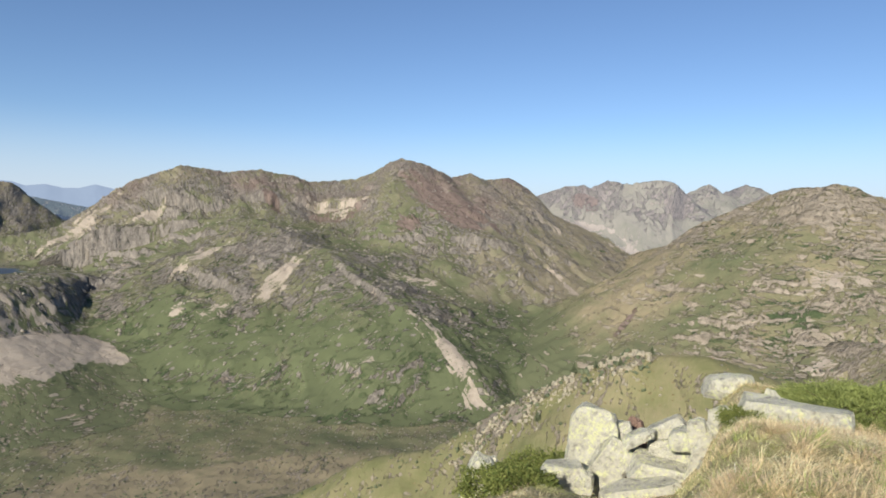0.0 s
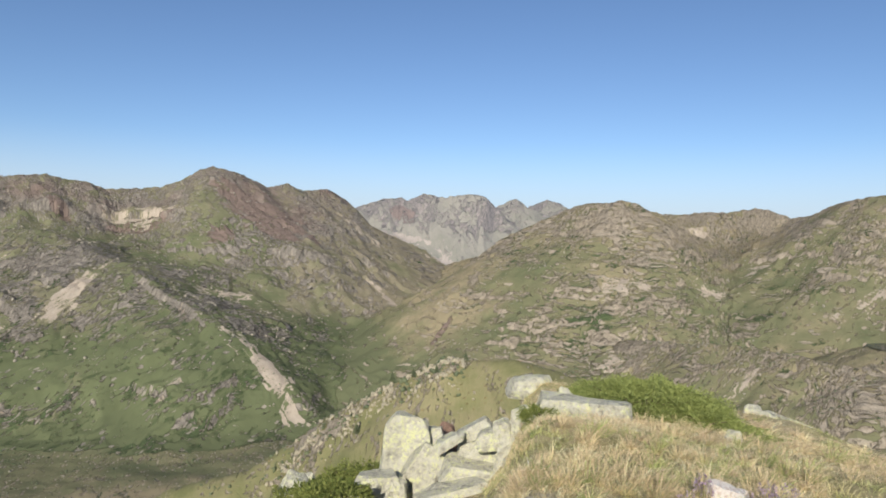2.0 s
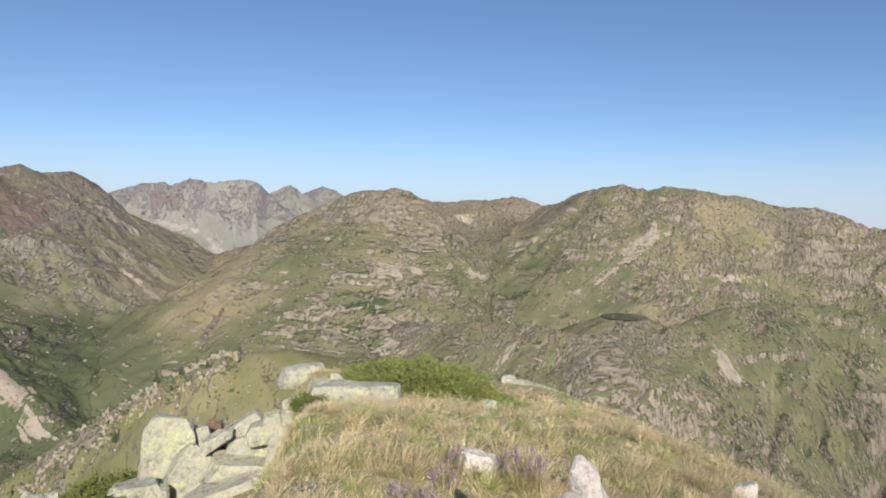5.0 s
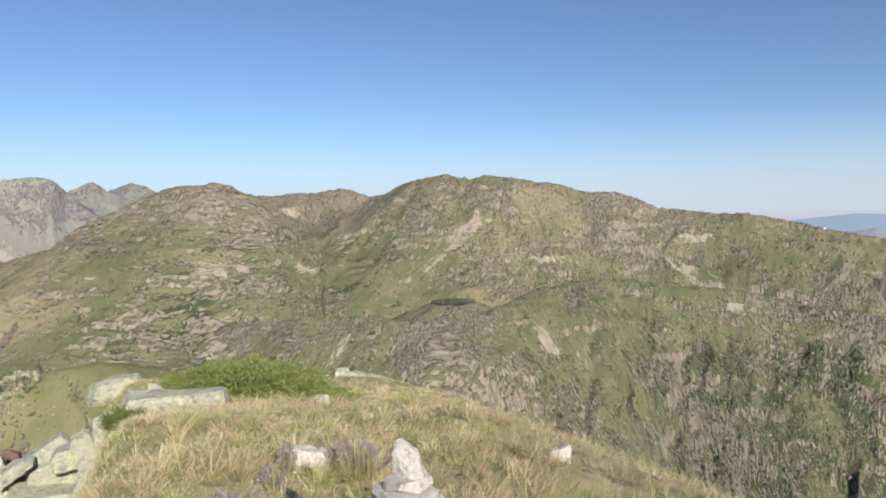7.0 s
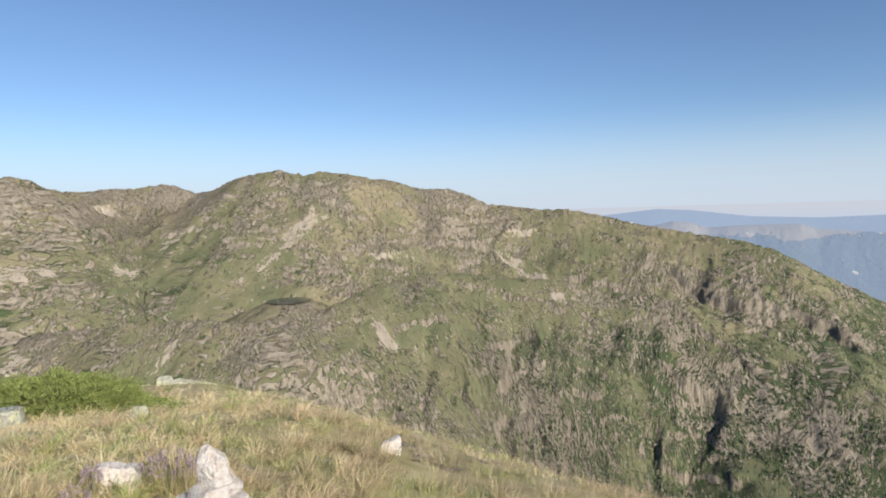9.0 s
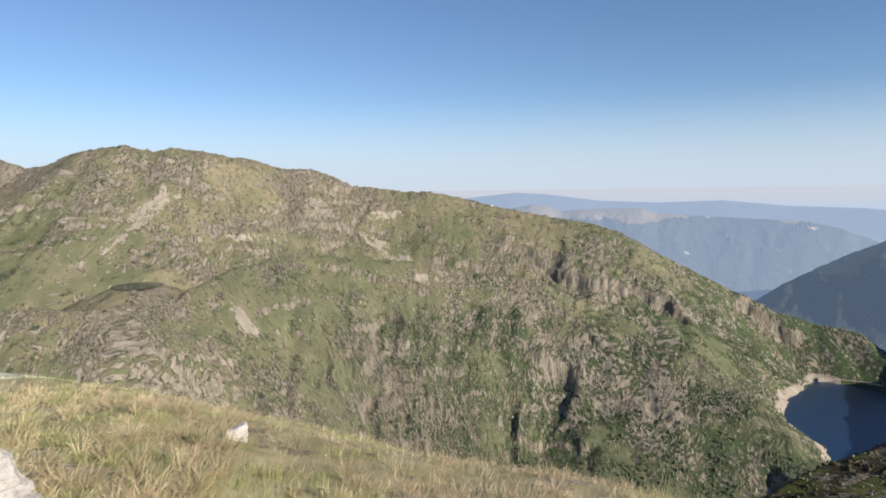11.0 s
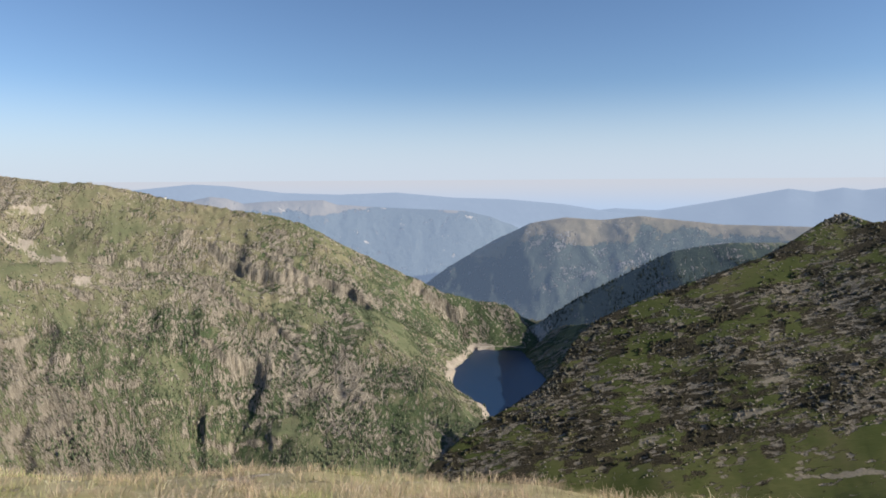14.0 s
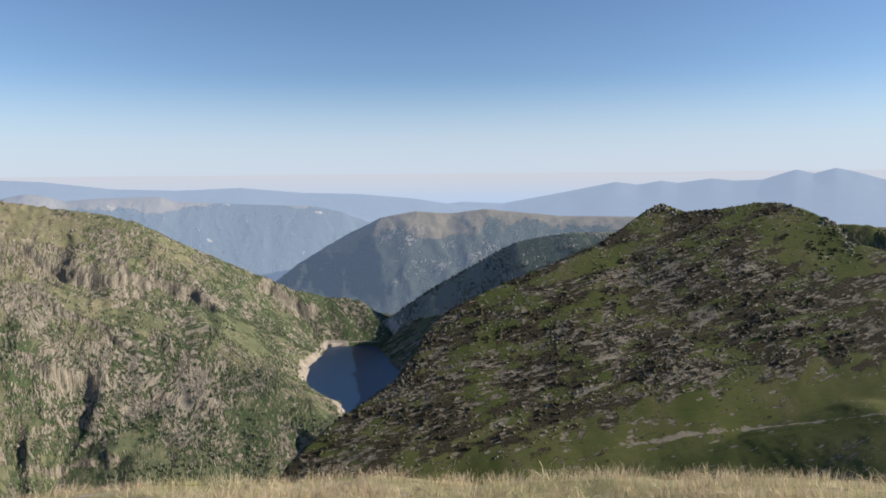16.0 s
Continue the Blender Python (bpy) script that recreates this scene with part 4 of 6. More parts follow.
def lie_of(x, y, z, own):
    """Course along the own crest, way down from it, and dryness of the turf."""
    out = np.stack([x, y, np.zeros_like(x)], 1)
    for k in np.unique(own):
        if k >= 0:
            m = np.flatnonzero(own == k)
            d, _, course = along(ALL_RIDGES[k][1], x[m], y[m])
            out[m, 0], out[m, 1] = course + 12 * fbm(x[m] / 90, y[m] / 90, 3), d
            if ALL_RIDGES[k][0] in ("dark_hill", "meadow_saddle"):  # stone runs slant over this hill
                out[m, 0], out[m, 1] = 0.967 * x[m] - 0.256 * y[m], 0.256 * x[m] + 0.967 * y[m]
    r, b = np.hypot(x, y), np.degrees(np.arctan2(x, y))
    n1, n3 = fbm(x / 130 + 4, y / 130, 4), fbm(x / 420, y / 420 + 3, 3)
    dry = 0.42 + 0.10 * step(20, 30, b) + 0.22 * n3 + 0.12 * n1 + 0.30 * step(-150, 150, z)
    dry = dry - 0.42 * step(-250, -340, z) * step(24, 8, b) - 0.12 * step(-250, -400, z) * step(60, 75, b)
    dry = dry + 0.30 * step(6, 11, b) * step(24, 18, b) * step(-430, -300, z)
    dry = dry + 0.2 * own_in(own, "main_massif") * step(0, 4, b)
    flat = step(1400, 1350, r + 40 * n1) * step(1150, 1200, r) * step(-34, -29, b) * step(0, -5, b)
    hill = own_in(own, "dark_hill") | own_in(own, "meadow_saddle") | own_in(own, "hill_behind")
    dry = np.where(own == -1, 0.42 + 0.3 * n1, dry)
    out[:, 2] = np.where(hill, 0.35 + 0.3 * fbm(x / 30, y / 30, 3), dry + 0.55 * flat)
    return out


def sheet(name, verts, quads, cover, mat, lie=None):
    """A mesh from arrays, smooth, with its cover attribute."""
    me = bpy.data.meshes.new(name)
    used = np.unique(quads)
    back = np.zeros(len(verts), np.int64)
    back[used] = np.arange(len(used))
    q = back[quads].astype(np.int32)
    me.vertices.add(len(used)), me.loops.add(q.size), me.polygons.add(len(q))
    me.vertices.foreach_set("co", verts[used].astype(np.float32).ravel())
    me.loops.foreach_set("vertex_index", q.ravel())
    me.polygons.foreach_set("loop_start", np.arange(0, q.size, 4, dtype=np.int32))
    me.polygons.foreach_set("use_smooth", np.ones(len(q), bool))
    if cover is not None:
        a = me.color_attributes.new("cover", "FLOAT_COLOR", "POINT")
        a.data.foreach_set("color", cover[used].astype(np.float32).ravel())
    if lie is not None:
        a = me.attributes.new("lie", "FLOAT_VECTOR", "POINT")
        a.data.foreach_set("vector", lie[used].astype(np.float32).ravel())
    me.update(calc_edges=True)
    me.validate()
    me.materials.append(mat)
    return new(name, me)


batches = {}
for bearings, dists in SECTORS:
    B, D = np.meshgrid(np.radians(bearings), dists)
    X, Y = (D * np.sin(B)), (D * np.cos(B))
    shape = X.shape
    zs, owns = land(X.ravel(), Y.ravel())
    Zg = zs.reshape(shape)
    dr = np.gradient(Zg, axis=0) / np.gradient(D, axis=0)
    db = np.gradient(Zg, axis=1) / (np.gradient(B, axis=1) * D)
    cov = cover_of(X.ravel(), Y.ravel(), zs, owns, np.hypot(dr, db).ravel())
    verts, lies = np.stack([X.ravel(), Y.ravel(), zs], 1), lie_of(X.ravel(), Y.ravel(), zs, owns)
    i = np.arange(X.size).reshape(shape)
    quads = np.stack([i[:-1, :-1], i[:-1, 1:], i[1:, 1:], i[1:, :-1]], -1).reshape(-1, 4)[:, ::-1]
    face_own = owns[quads[:, 0]]
    for k in np.unique(face_own):
        batches.setdefault(int(k), []).append((verts, quads[face_own == k], cov, lies))
for k, pieces in sorted(batches.items()):
    shift, vs, qs, cs, ls = 0, [], [], [], []
    for v, q, c, l in pieces:
        vs.append(v), qs.append(q + shift), cs.append(c), ls.append(l)
        shift += len(v)
    name = "ground" if k == -2 else "valley_ground" if k == -1 else ALL_RIDGES[k][0]
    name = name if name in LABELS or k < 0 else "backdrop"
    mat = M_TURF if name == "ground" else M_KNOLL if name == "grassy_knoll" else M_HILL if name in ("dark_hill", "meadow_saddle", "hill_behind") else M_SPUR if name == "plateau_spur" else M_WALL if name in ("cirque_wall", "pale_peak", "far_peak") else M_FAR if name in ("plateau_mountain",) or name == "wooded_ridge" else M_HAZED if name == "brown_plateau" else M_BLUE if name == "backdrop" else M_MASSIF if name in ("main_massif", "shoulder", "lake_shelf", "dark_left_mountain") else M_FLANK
    v, q, c, l = np.concatenate(vs), np.concatenate(qs), np.concatenate(cs), np.concatenate(ls)
    stony = (c[q, 1].mean(1) > 0.5) if name in LABELS and name != "dark_hill" else np.zeros(len(q), bool)
    stony &= stony.sum() > 200
    ob = sheet(name, v, q[~stony], c, mat, l)
    if stony.any():
        tagged(sheet("scree", v, q[stony], c, mat, l), "pale scree fans", kind="stuff").parent = ob
    if name in LABELS:
        tagged(ob, *LABELS[name])
    else:
        tagged(ob, "grassy hilltop ground" if k == -2 else "green valley floor" if k == -1 else "distant blue mountain range in haze", "ground" if k < 0 else "mountains", kind="structure")

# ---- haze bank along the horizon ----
# Added ring behind the land, black but glowing in haze colours
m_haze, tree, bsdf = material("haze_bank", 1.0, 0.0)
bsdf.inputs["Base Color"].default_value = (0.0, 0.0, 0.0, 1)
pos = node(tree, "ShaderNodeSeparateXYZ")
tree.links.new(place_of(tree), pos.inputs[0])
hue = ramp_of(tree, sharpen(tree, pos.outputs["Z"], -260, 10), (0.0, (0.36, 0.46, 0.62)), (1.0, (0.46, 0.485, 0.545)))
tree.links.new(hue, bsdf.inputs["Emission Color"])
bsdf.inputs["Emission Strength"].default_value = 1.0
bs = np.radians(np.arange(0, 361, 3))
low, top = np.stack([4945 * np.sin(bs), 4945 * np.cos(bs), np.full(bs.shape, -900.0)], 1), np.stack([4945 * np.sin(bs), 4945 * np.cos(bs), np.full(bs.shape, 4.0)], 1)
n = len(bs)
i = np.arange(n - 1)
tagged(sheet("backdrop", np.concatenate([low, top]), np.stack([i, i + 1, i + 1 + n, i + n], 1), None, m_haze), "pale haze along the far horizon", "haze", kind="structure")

# ---- water ----
m_water, tree, bsdf = material("lake_water", 0.34, 0.35)
bsdf.inputs["Base Color"].default_value = (0.014, 0.036, 0.078, 1)
relieve(tree, bsdf, noise_of(tree, place_of(tree), 0.35, 3), 0.15, 0.25)


m_tarn, tree, bsdf = material("tarn_water", 0.12, 0.25)
bsdf.inputs["Base Color"].default_value = (0.016, 0.03, 0.045, 1)


def pool(label, bearing, distance, ha, hc, level, mat):
    cx, cy = at(bearing, distance)
    bm = bmesh.new()
    bmesh.ops.create_circle(bm, cap_ends=True, segments=40, radius=1)
    me = bpy.data.meshes.new("water")
    bm.transform(pose(cx, cy, level, 0, 0, -bearing) @ Matrix.Diagonal((hc, ha, 1, 1)))
    bm.to_mesh(me)
    bm.free()
    me.materials.append(mat)
    return tagged(new("water", me), label, "lake", kind="structure")


me = bpy.data.meshes.new("water")
middle = SHORE_XYZ[:-1].mean(0)
ring = middle + (SHORE_XYZ[:-1] - middle) * 1.01
me.from_pydata([tuple(p) for p in ring], [], [tuple(range(len(ring)))[::-1]])
me.materials.append(m_water)
tagged(new("water", me), "dark blue reservoir between steep banks", "lake", kind="structure")
pool("small dark mountain tarn", 50.4, 1668, 68, 55, TARN_Z + 0.3, m_tarn)
pool("blue mountain lake on a rock shelf", -36.0, 2560, 205, 178, WEST_LAKE_Z, m_water)

# ---- helpers for things ----
def part(name, bm, mat, parent=None, label="", smooth=False):
    me = bpy.data.meshes.new(name)
    bm.to_mesh(me)
    bm.free()
    if smooth:
        me.polygons.foreach_set("use_smooth", np.ones(len(me.polygons), bool))
    me.materials.append(mat)
    ob = new(name, me)
    ob.parent = parent
    if label:
        ob["label"] = label
    return ob


def tri_mesh(name, verts, tris, mat, colours=None, parent=None, label=""):
    me = bpy.data.meshes.new(name)
    tris = tris.astype(np.int32)
    me.vertices.add(len(verts)), me.loops.add(tris.size), me.polygons.add(len(tris))
    me.vertices.foreach_set("co", verts.astype(np.float32).ravel())
    me.loops.foreach_set("vertex_index", tris.ravel())
    me.polygons.foreach_set("loop_start", np.arange(0, tris.size, 3, dtype=np.int32))
    if colours is not None:
        a = me.color_attributes.new("hue", "FLOAT_COLOR", "POINT")
        a.data.foreach_set("color", np.concatenate([colours, np.ones((len(colours), 1))], 1).astype(np.float32).ravel())
    me.update(calc_edges=True)
    me.materials.append(mat)
    ob = new(name, me)
    ob.parent = parent
    if label:
        ob["label"] = label
    return ob


def height(x, y):
    return float(land(np.array([float(x)]), np.array([float(y)]))[0][0])


# ---- rock, leaf and grass materials ----
def stone_material(name, pale, mid, dark, lichen, amount, scale=1.0):
    m, tree, bsdf = material(name, 0.9, 0.25)
    info = tree.nodes.new("ShaderNodeObjectInfo")
    place = tree.nodes.new("ShaderNodeTexCoord").outputs["Object"]
    shift = node(tree, "ShaderNodeVectorMath")
    tree.links.new(place, shift.inputs[0])
    tree.links.new(info.outputs["Random"], shift.inputs[1])
    p = shift.outputs[0]
    a, b, c = noise_of(tree, p, 2.2 * scale, 8, 0.65), noise_of(tree, p, 9 * scale, 8, 0.7), noise_of(tree, p, 45 * scale, 4, 0.7)
    col = ramp_of(tree, b, (0.30, dark), (0.47, mid), (0.66, pale))
    spots = sharpen(tree, maths(tree, "ADD", maths(tree, "MULTIPLY", a, 0.3), maths(tree, "MULTIPLY", noise_of(tree, p, 16 * scale, 6, 0.7), 0.7)), 0.56 - amount, 0.68 - amount)
    col = blend(tree, spots, col, blend(tree, c, lichen, tuple(min(1, v * 1.5) for v in lichen)))
    black = sharpen(tree, noise_of(tree, p, 6.5 * scale, 8, 0.8, 1.0), 0.60, 0.66)
    col = blend(tree, maths(tree, "MULTIPLY", black, 0.75), col, (0.09, 0.085, 0.08))
    tree.links.new(col, bsdf.inputs["Base Color"])
    relieve(tree, bsdf, maths(tree, "ADD", b, maths(tree, "MULTIPLY", c, 0.35)), 0.12 / scale, 1.0)
    return m


M_STONE = stone_material("lichened_granite", (0.76, 0.735, 0.61), (0.62, 0.595, 0.475), (0.27, 0.25, 0.20), (0.64, 0.645, 0.37), 0.075, 0.62)
M_RED_STONE = stone_material("rusty_stone", (0.36, 0.25, 0.19), (0.25, 0.16, 0.12), (0.13, 0.085, 0.07), (0.3, 0.27, 0.2), 0.0)
M_CAIRN = stone_material("banded_white_stone", (0.86, 0.82, 0.76), (0.76, 0.69, 0.62), (0.52, 0.36, 0.29), (0.66, 0.60, 0.53), -0.03, 3.4)
M_BOULDER = stone_material("weathered_boulder", (0.36, 0.32, 0.265), (0.27, 0.24, 0.2), (0.15, 0.133, 0.11), (0.30, 0.29, 0.18), 0.03, 0.4)

M_OUTCROP = stone_material("outcrop_stone", (0.50, 0.445, 0.34), (0.38, 0.335, 0.25), (0.19, 0.168, 0.125), (0.33, 0.32, 0.19), 0.06, 0.6)
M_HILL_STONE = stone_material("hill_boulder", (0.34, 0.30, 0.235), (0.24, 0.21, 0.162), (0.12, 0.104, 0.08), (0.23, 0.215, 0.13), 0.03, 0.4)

# Hill boulder stone again, darkened so the crags look shaded
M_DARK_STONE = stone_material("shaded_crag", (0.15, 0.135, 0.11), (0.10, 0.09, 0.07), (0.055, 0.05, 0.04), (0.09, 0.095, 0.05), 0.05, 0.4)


def leaf_material(name, a, b, attribute=False, through=0.25):
    m, tree, bsdf = material(name, 0.75, 0.15)
    if attribute:
        n = tree.nodes.new("ShaderNodeVertexColor")
        n.layer_name = "hue"
        col = n.outputs["Color"]
    else:
        g = tree.nodes.new("ShaderNodeNewGeometry")
        col = blend(tree, g.outputs["Random Per Island"], a, b)
    tree.links.new(col, bsdf.inputs["Base Color"])
    t = tree.nodes.new("ShaderNodeBsdfTranslucent")
    tree.links.new(col, t.inputs["Color"])
    mix = tree.nodes.new("ShaderNodeMixShader")
    mix.inputs[0].default_value = through
    tree.links.new(bsdf.outputs[0], mix.inputs[1])
    tree.links.new(t.outputs[0], mix.inputs[2])
    tree.links.new(mix.outputs[0], tree.nodes["Material Output"].inputs["Surface"])
    return m


M_GRASS = leaf_material("mountain_grass", None, None, True, 0.35)
M_JUNIPER = leaf_material("juniper_green", (0.17, 0.205, 0.055), (0.33, 0.37, 0.125))
M_SHRUB = leaf_material("alpenrose_leaf", (0.09, 0.12, 0.03), (0.24, 0.26, 0.075))
M_PINE = leaf_material("pine_needle", (0.105, 0.128, 0.072), (0.168, 0.19, 0.108), through=0.2)
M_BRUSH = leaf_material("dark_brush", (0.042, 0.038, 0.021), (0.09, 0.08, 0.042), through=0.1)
# Pine needles with the spur's shade put into their green
M_SHADE_PINE = leaf_material("shaded_spur_pine", (0.034, 0.046, 0.034), (0.062, 0.078, 0.052), through=0.1)
M_HEATHER = leaf_material("heather_bloom", (0.30, 0.215, 0.29), (0.50, 0.39, 0.45))
M_STEM = leaf_material("heather_stem", (0.24, 0.235, 0.10), (0.40, 0.34, 0.17))
M_TUSSOCK = leaf_material("dry_tussock", (0.17, 0.15, 0.07), (0.30, 0.23, 0.13))
M_BARK, tree, bsdf = material("bark", 0.9, 0.2)
tree.links.new(ramp_of(tree, noise_of(tree, place_of(tree), 9, 5), (0.3, (0.07, 0.05, 0.035)), (0.7, (0.20, 0.15, 0.11))), bsdf.inputs["Base Color"])


# ---- boulders on the summit ----
def block(width, depth, tall, seed, taper=0.8, lean=0.0, square=0.75, cuts=2, rough=0.055, slope=0.0, chips=5, sides=5):
    """An angular boulder, its foot at z = 0, faces broken by small dents. slope: fall of the top from side to side."""
    rnd = random.Random(seed)
    bm = bmesh.new()
    for level, scale in ((0.0, 1.0), (0.62, 1.0 if taper > 0.6 else 0.8), (1.0, taper)):
        n = sides
        off = rnd.random() * 6.28 if n > 4 else 0.785 + rnd.uniform(-0.12, 0.12)
        for k in range(n):
            a = off + k * 6.283 / n + (rnd.uniform(-0.3, 0.3) if n > 4 else rnd.uniform(-0.16, 0.16))
            c, s = math.cos(a), math.sin(a)
            e = 1 - square * 0.6
            x, y = math.copysign(abs(c) ** e, c), math.copysign(abs(s) ** e, s)
            q = scale * rnd.uniform(0.85, 1.05)
            z = level * tall * (1 if level < 0.9 else rnd.uniform(0.86, 1.0)) - slope * x * width * level
            bm.verts.new((x * q * width / 2 + lean * level * width, y * q * depth / 2, z))
    hull = bmesh.ops.convex_hull(bm, input=bm.verts)
    bmesh.ops.delete(bm, geom=[g for g in hull["geom_interior"] if isinstance(g, bmesh.types.BMVert)], context="VERTS")
    mid = Vector((lean * 0.5 * width, 0, 0.5 * tall))
    for _ in range(chips):
        way = Vector((rnd.uniform(-1, 1), rnd.uniform(-1, 1), rnd.uniform(-0.15, 0.75))).normalized()
        far = max((v.co - mid).dot(way) for v in bm.verts)
        cut = bmesh.ops.bisect_plane(bm, geom=bm.verts[:] + bm.edges[:] + bm.faces[:], plane_co=mid + way * far * rnd.uniform(0.78, 0.92), plane_no=way, clear_outer=True)
        bmesh.ops.contextual_create(bm, geom=[e for e in cut["geom_cut"] if isinstance(e, bmesh.types.BMEdge)])
    bmesh.ops.recalc_face_normals(bm, faces=bm.faces)
    bmesh.ops.dissolve_limit(bm, angle_limit=0.15, verts=bm.verts, edges=bm.edges)
    size = min(width, depth, tall)
    bmesh.ops.bevel(bm, geom=bm.edges[:], offset=0.025 * size, segments=1, profile=0.6, affect="EDGES", clamp_overlap=True)
    bmesh.ops.triangulate(bm, faces=bm.faces[:])
    for _ in range(cuts):
        limit = 0.16 * max(width, tall) / (1 + 0.6 * _)
        bmesh.ops.subdivide_edges(bm, edges=[e for e in bm.edges if e.calc_length() > limit], cuts=1)
        bmesh.ops.triangulate(bm, faces=bm.faces[:])
    bm.normal_update()
    for v in bm.verts:
        q = v.co * (2.2 / max(width, tall)) + Vector((seed * 3.1, seed * 1.7, 0))
        d = noise.fractal(q, 0.9, 2.1, 4) + 0.6 * noise.noise(q * 3.3)
        v.co += v.normal * d * rough * size * 1.5
    return bm


def boulder(label, bearing, distance, width, depth, top, seed, mat=None, turn=0.0, **shape):
    x, y = at(bearing, distance)
    foot = height(x, y) - 0.12
    ob = part("boulder", block(width, depth, max(top - foot, 0.15), seed, **shape), mat or M_STONE)
    ob.matrix_world = pose(x, y, foot, 0, 0, -bearing + turn)
    return tagged(ob, label, "rock", group="summit rocks")


boulder("long flat-topped granite slab with bright lichen", 28.25, 13.5, 2.25, 0.85, -1.50, 37, taper=0.95, square=1.0, slope=0.02)
boulder("rounded pale granite boulder at the brow", 23.9, 18.2, 1.50, 1.0, -2.10, 41, taper=0.72, slope=-0.06)
boulder("small white stone perched behind the slab", 27.0, 14.4, 0.58, 0.42, -1.50, 43, taper=0.45)
boulder("pale split boulder on the lower slope", 3.9, 33.0, 2.5, 2.2, -10.2, 53, taper=0.6, slope=-0.15)
boulder("rusty brown rock behind the granite blocks", 16.7, 18.6, 0.85, 0.8, -3.42, 59, M_RED_STONE, taper=0.6)
boulder("low pale rocks along the grassy brow", 41.4, 22.9, 0.62, 0.6, -3.42, 61, taper=0.7)
boulder("low pale rocks along the grassy brow", 43.1, 22.7, 1.1, 0.7, -3.66, 67, taper=0.7, slope=0.12)
boulder("low pale rocks along the grassy brow", 44.6, 22.4, 0.9, 0.6, -3.88, 69, taper=0.7, slope=0.12)
boulder("small pale stone in the grass", 40.3, 13.1, 0.42, 0.3, -1.74, 71, taper=0.6)
boulder("grey lichened stone among purple heather", 40.5, 6.5, 0.44, 0.22, -0.53, 73, M_CAIRN, taper=0.92, slope=0.03)
boulder("pointed white quartz stone in brown grass", 61.1, 8.6, 0.34, 0.22, -1.27, 80, M_CAIRN, taper=0.85, lean=0.1, slope=-0.2, chips=0)


def leaning(label, bearing, distance, middle, width, depth, tall, roll, seed, taper):
    """An angular block tilted sideways, given by the height of its middle."""
    x, y = at(bearing, distance)
    ob = part("boulder", block(width, depth, tall, seed, taper=taper, square=1.25, rough=0.032, chips=7, sides=4, cuts=3), M_STONE)
    ob.matrix_world = pose(x, y, middle, 0, 0, -bearing) @ pose(0, 0, 0, 0, roll) @ Matrix.Translation((0, 0, -tall / 2))
    return tagged(ob, label, "rock", group="summit rocks")


leaning("tall upright granite block with yellow-green lichen", 13.2, 17.3, -3.88, 1.3, 1.2, 2.02, 7, 3, 0.82)
leaning("low square granite block with dark cracks", 10.9, 15.9, -4.61, 1.39, 1.1, 1.2, -4, 8, 0.85)
leaning("slanting granite slab beside a dark gap", 14.8, 16.6, -4.22, 0.91, 0.8, 1.54, 30, 11, 0.8)
leaning("grey granite block wedged behind the slanting slab", 15.8, 17.4, -3.79, 0.66, 0.7, 0.8, -8, 5, 0.8)
leaning("broad granite block in the middle of the cluster", 19.7, 16.7, -3.99, 1.51, 1.2, 1.24, -14, 14, 0.78)
leaning("thin granite plate bridging a dark gap", 17.1, 16.2, -3.38, 0.87, 0.6, 0.25, -32, 17, 0.9)
leaning("slanting granite slab along the cluster's crest", 19.2, 16.9, -3.3, 1.15, 0.7, 0.35, -30, 19, 0.85)
leaning("small granite slab over a dark crack", 20.6, 15.9, -3.2, 0.71, 0.7, 0.46, -6, 23, 0.8)
leaning("upright jagged granite spine", 22.4, 15.8, -3.44, 0.7, 0.8, 1.55, 12, 26, 0.66)
leaning("small angular granite block on the spine", 21.7, 15.7, -2.93, 0.52, 0.5, 0.55, -14, 29, 0.75)
leaning("pale granite block at the head of the cluster", 23.5, 15.3, -2.52, 0.62, 0.6, 0.65, -24, 31, 0.7)
leaning("small pale granite block among the upper rocks", 24.5, 14.9, -2.47, 0.51, 0.6, 0.49, 8, 97, 0.75)
leaning("broad sloping granite slab with lichen", 19.1, 16.0, -4.1, 1.81, 1.1, 0.67, 6, 47, 0.9)
leaning("flat granite slab at the foot of the blocks", 17.5, 15.2, -4.36, 2.11, 1.0, 0.64, -13, 101, 0.9)
leaning("granite block half sunk in dry grass", 22.8, 15.2, -3.85, 0.84, 0.8, 0.84, 14, 103, 0.8)
leaning("half-buried pale granite slab in dry grass", 24.5, 14.8, -3.16, 0.9, 0.7, 0.51, 10, 107, 0.85)
leaning("small dark-cracked granite block", 12.6, 15.7, -4.49, 0.58, 0.6, 0.73, 16, 83, 0.7)
leaning("grey broken rock below the alpenrose", 3.9, 17.5, -5.18, 1.11, 1.0, 1.11, 12, 109, 0.6)

# ---- cairn ----
cairn = tagged(new("cairn"), "small cairn of stacked flat stones with a pointed white stone", "cairn")
cx, cy = at(51.8, 3.08)
cz = height(cx, cy)
cairn.matrix_world = pose(cx, cy, cz, 0, 0, -48)
tops = [cz + (0.355 - cz) * k / 5 for k in range(1, 6)] + [0.415, 0.465]
sizes = [(0.46, 0.40), (0.42, 0.36), (0.40, 0.36), (0.40, 0.32), (0.36, 0.30), (0.31, 0.26), (0.225, 0.19)]
under = cz - 0.03
for k, (top, (w, d)) in enumerate(zip(tops, sizes)):
    s = part("stone", block(w, d, top - under, 110 + k, taper=0.92, square=0.9, cuts=1, chips=2), M_CAIRN, cairn, "flat stone")
    s.location, s.rotation_euler = (0.012 * math.sin(k * 2.3), 0.012 * math.cos(k * 1.9), under - cz), (0, 0, k * 1.7)
    under = top - 0.006
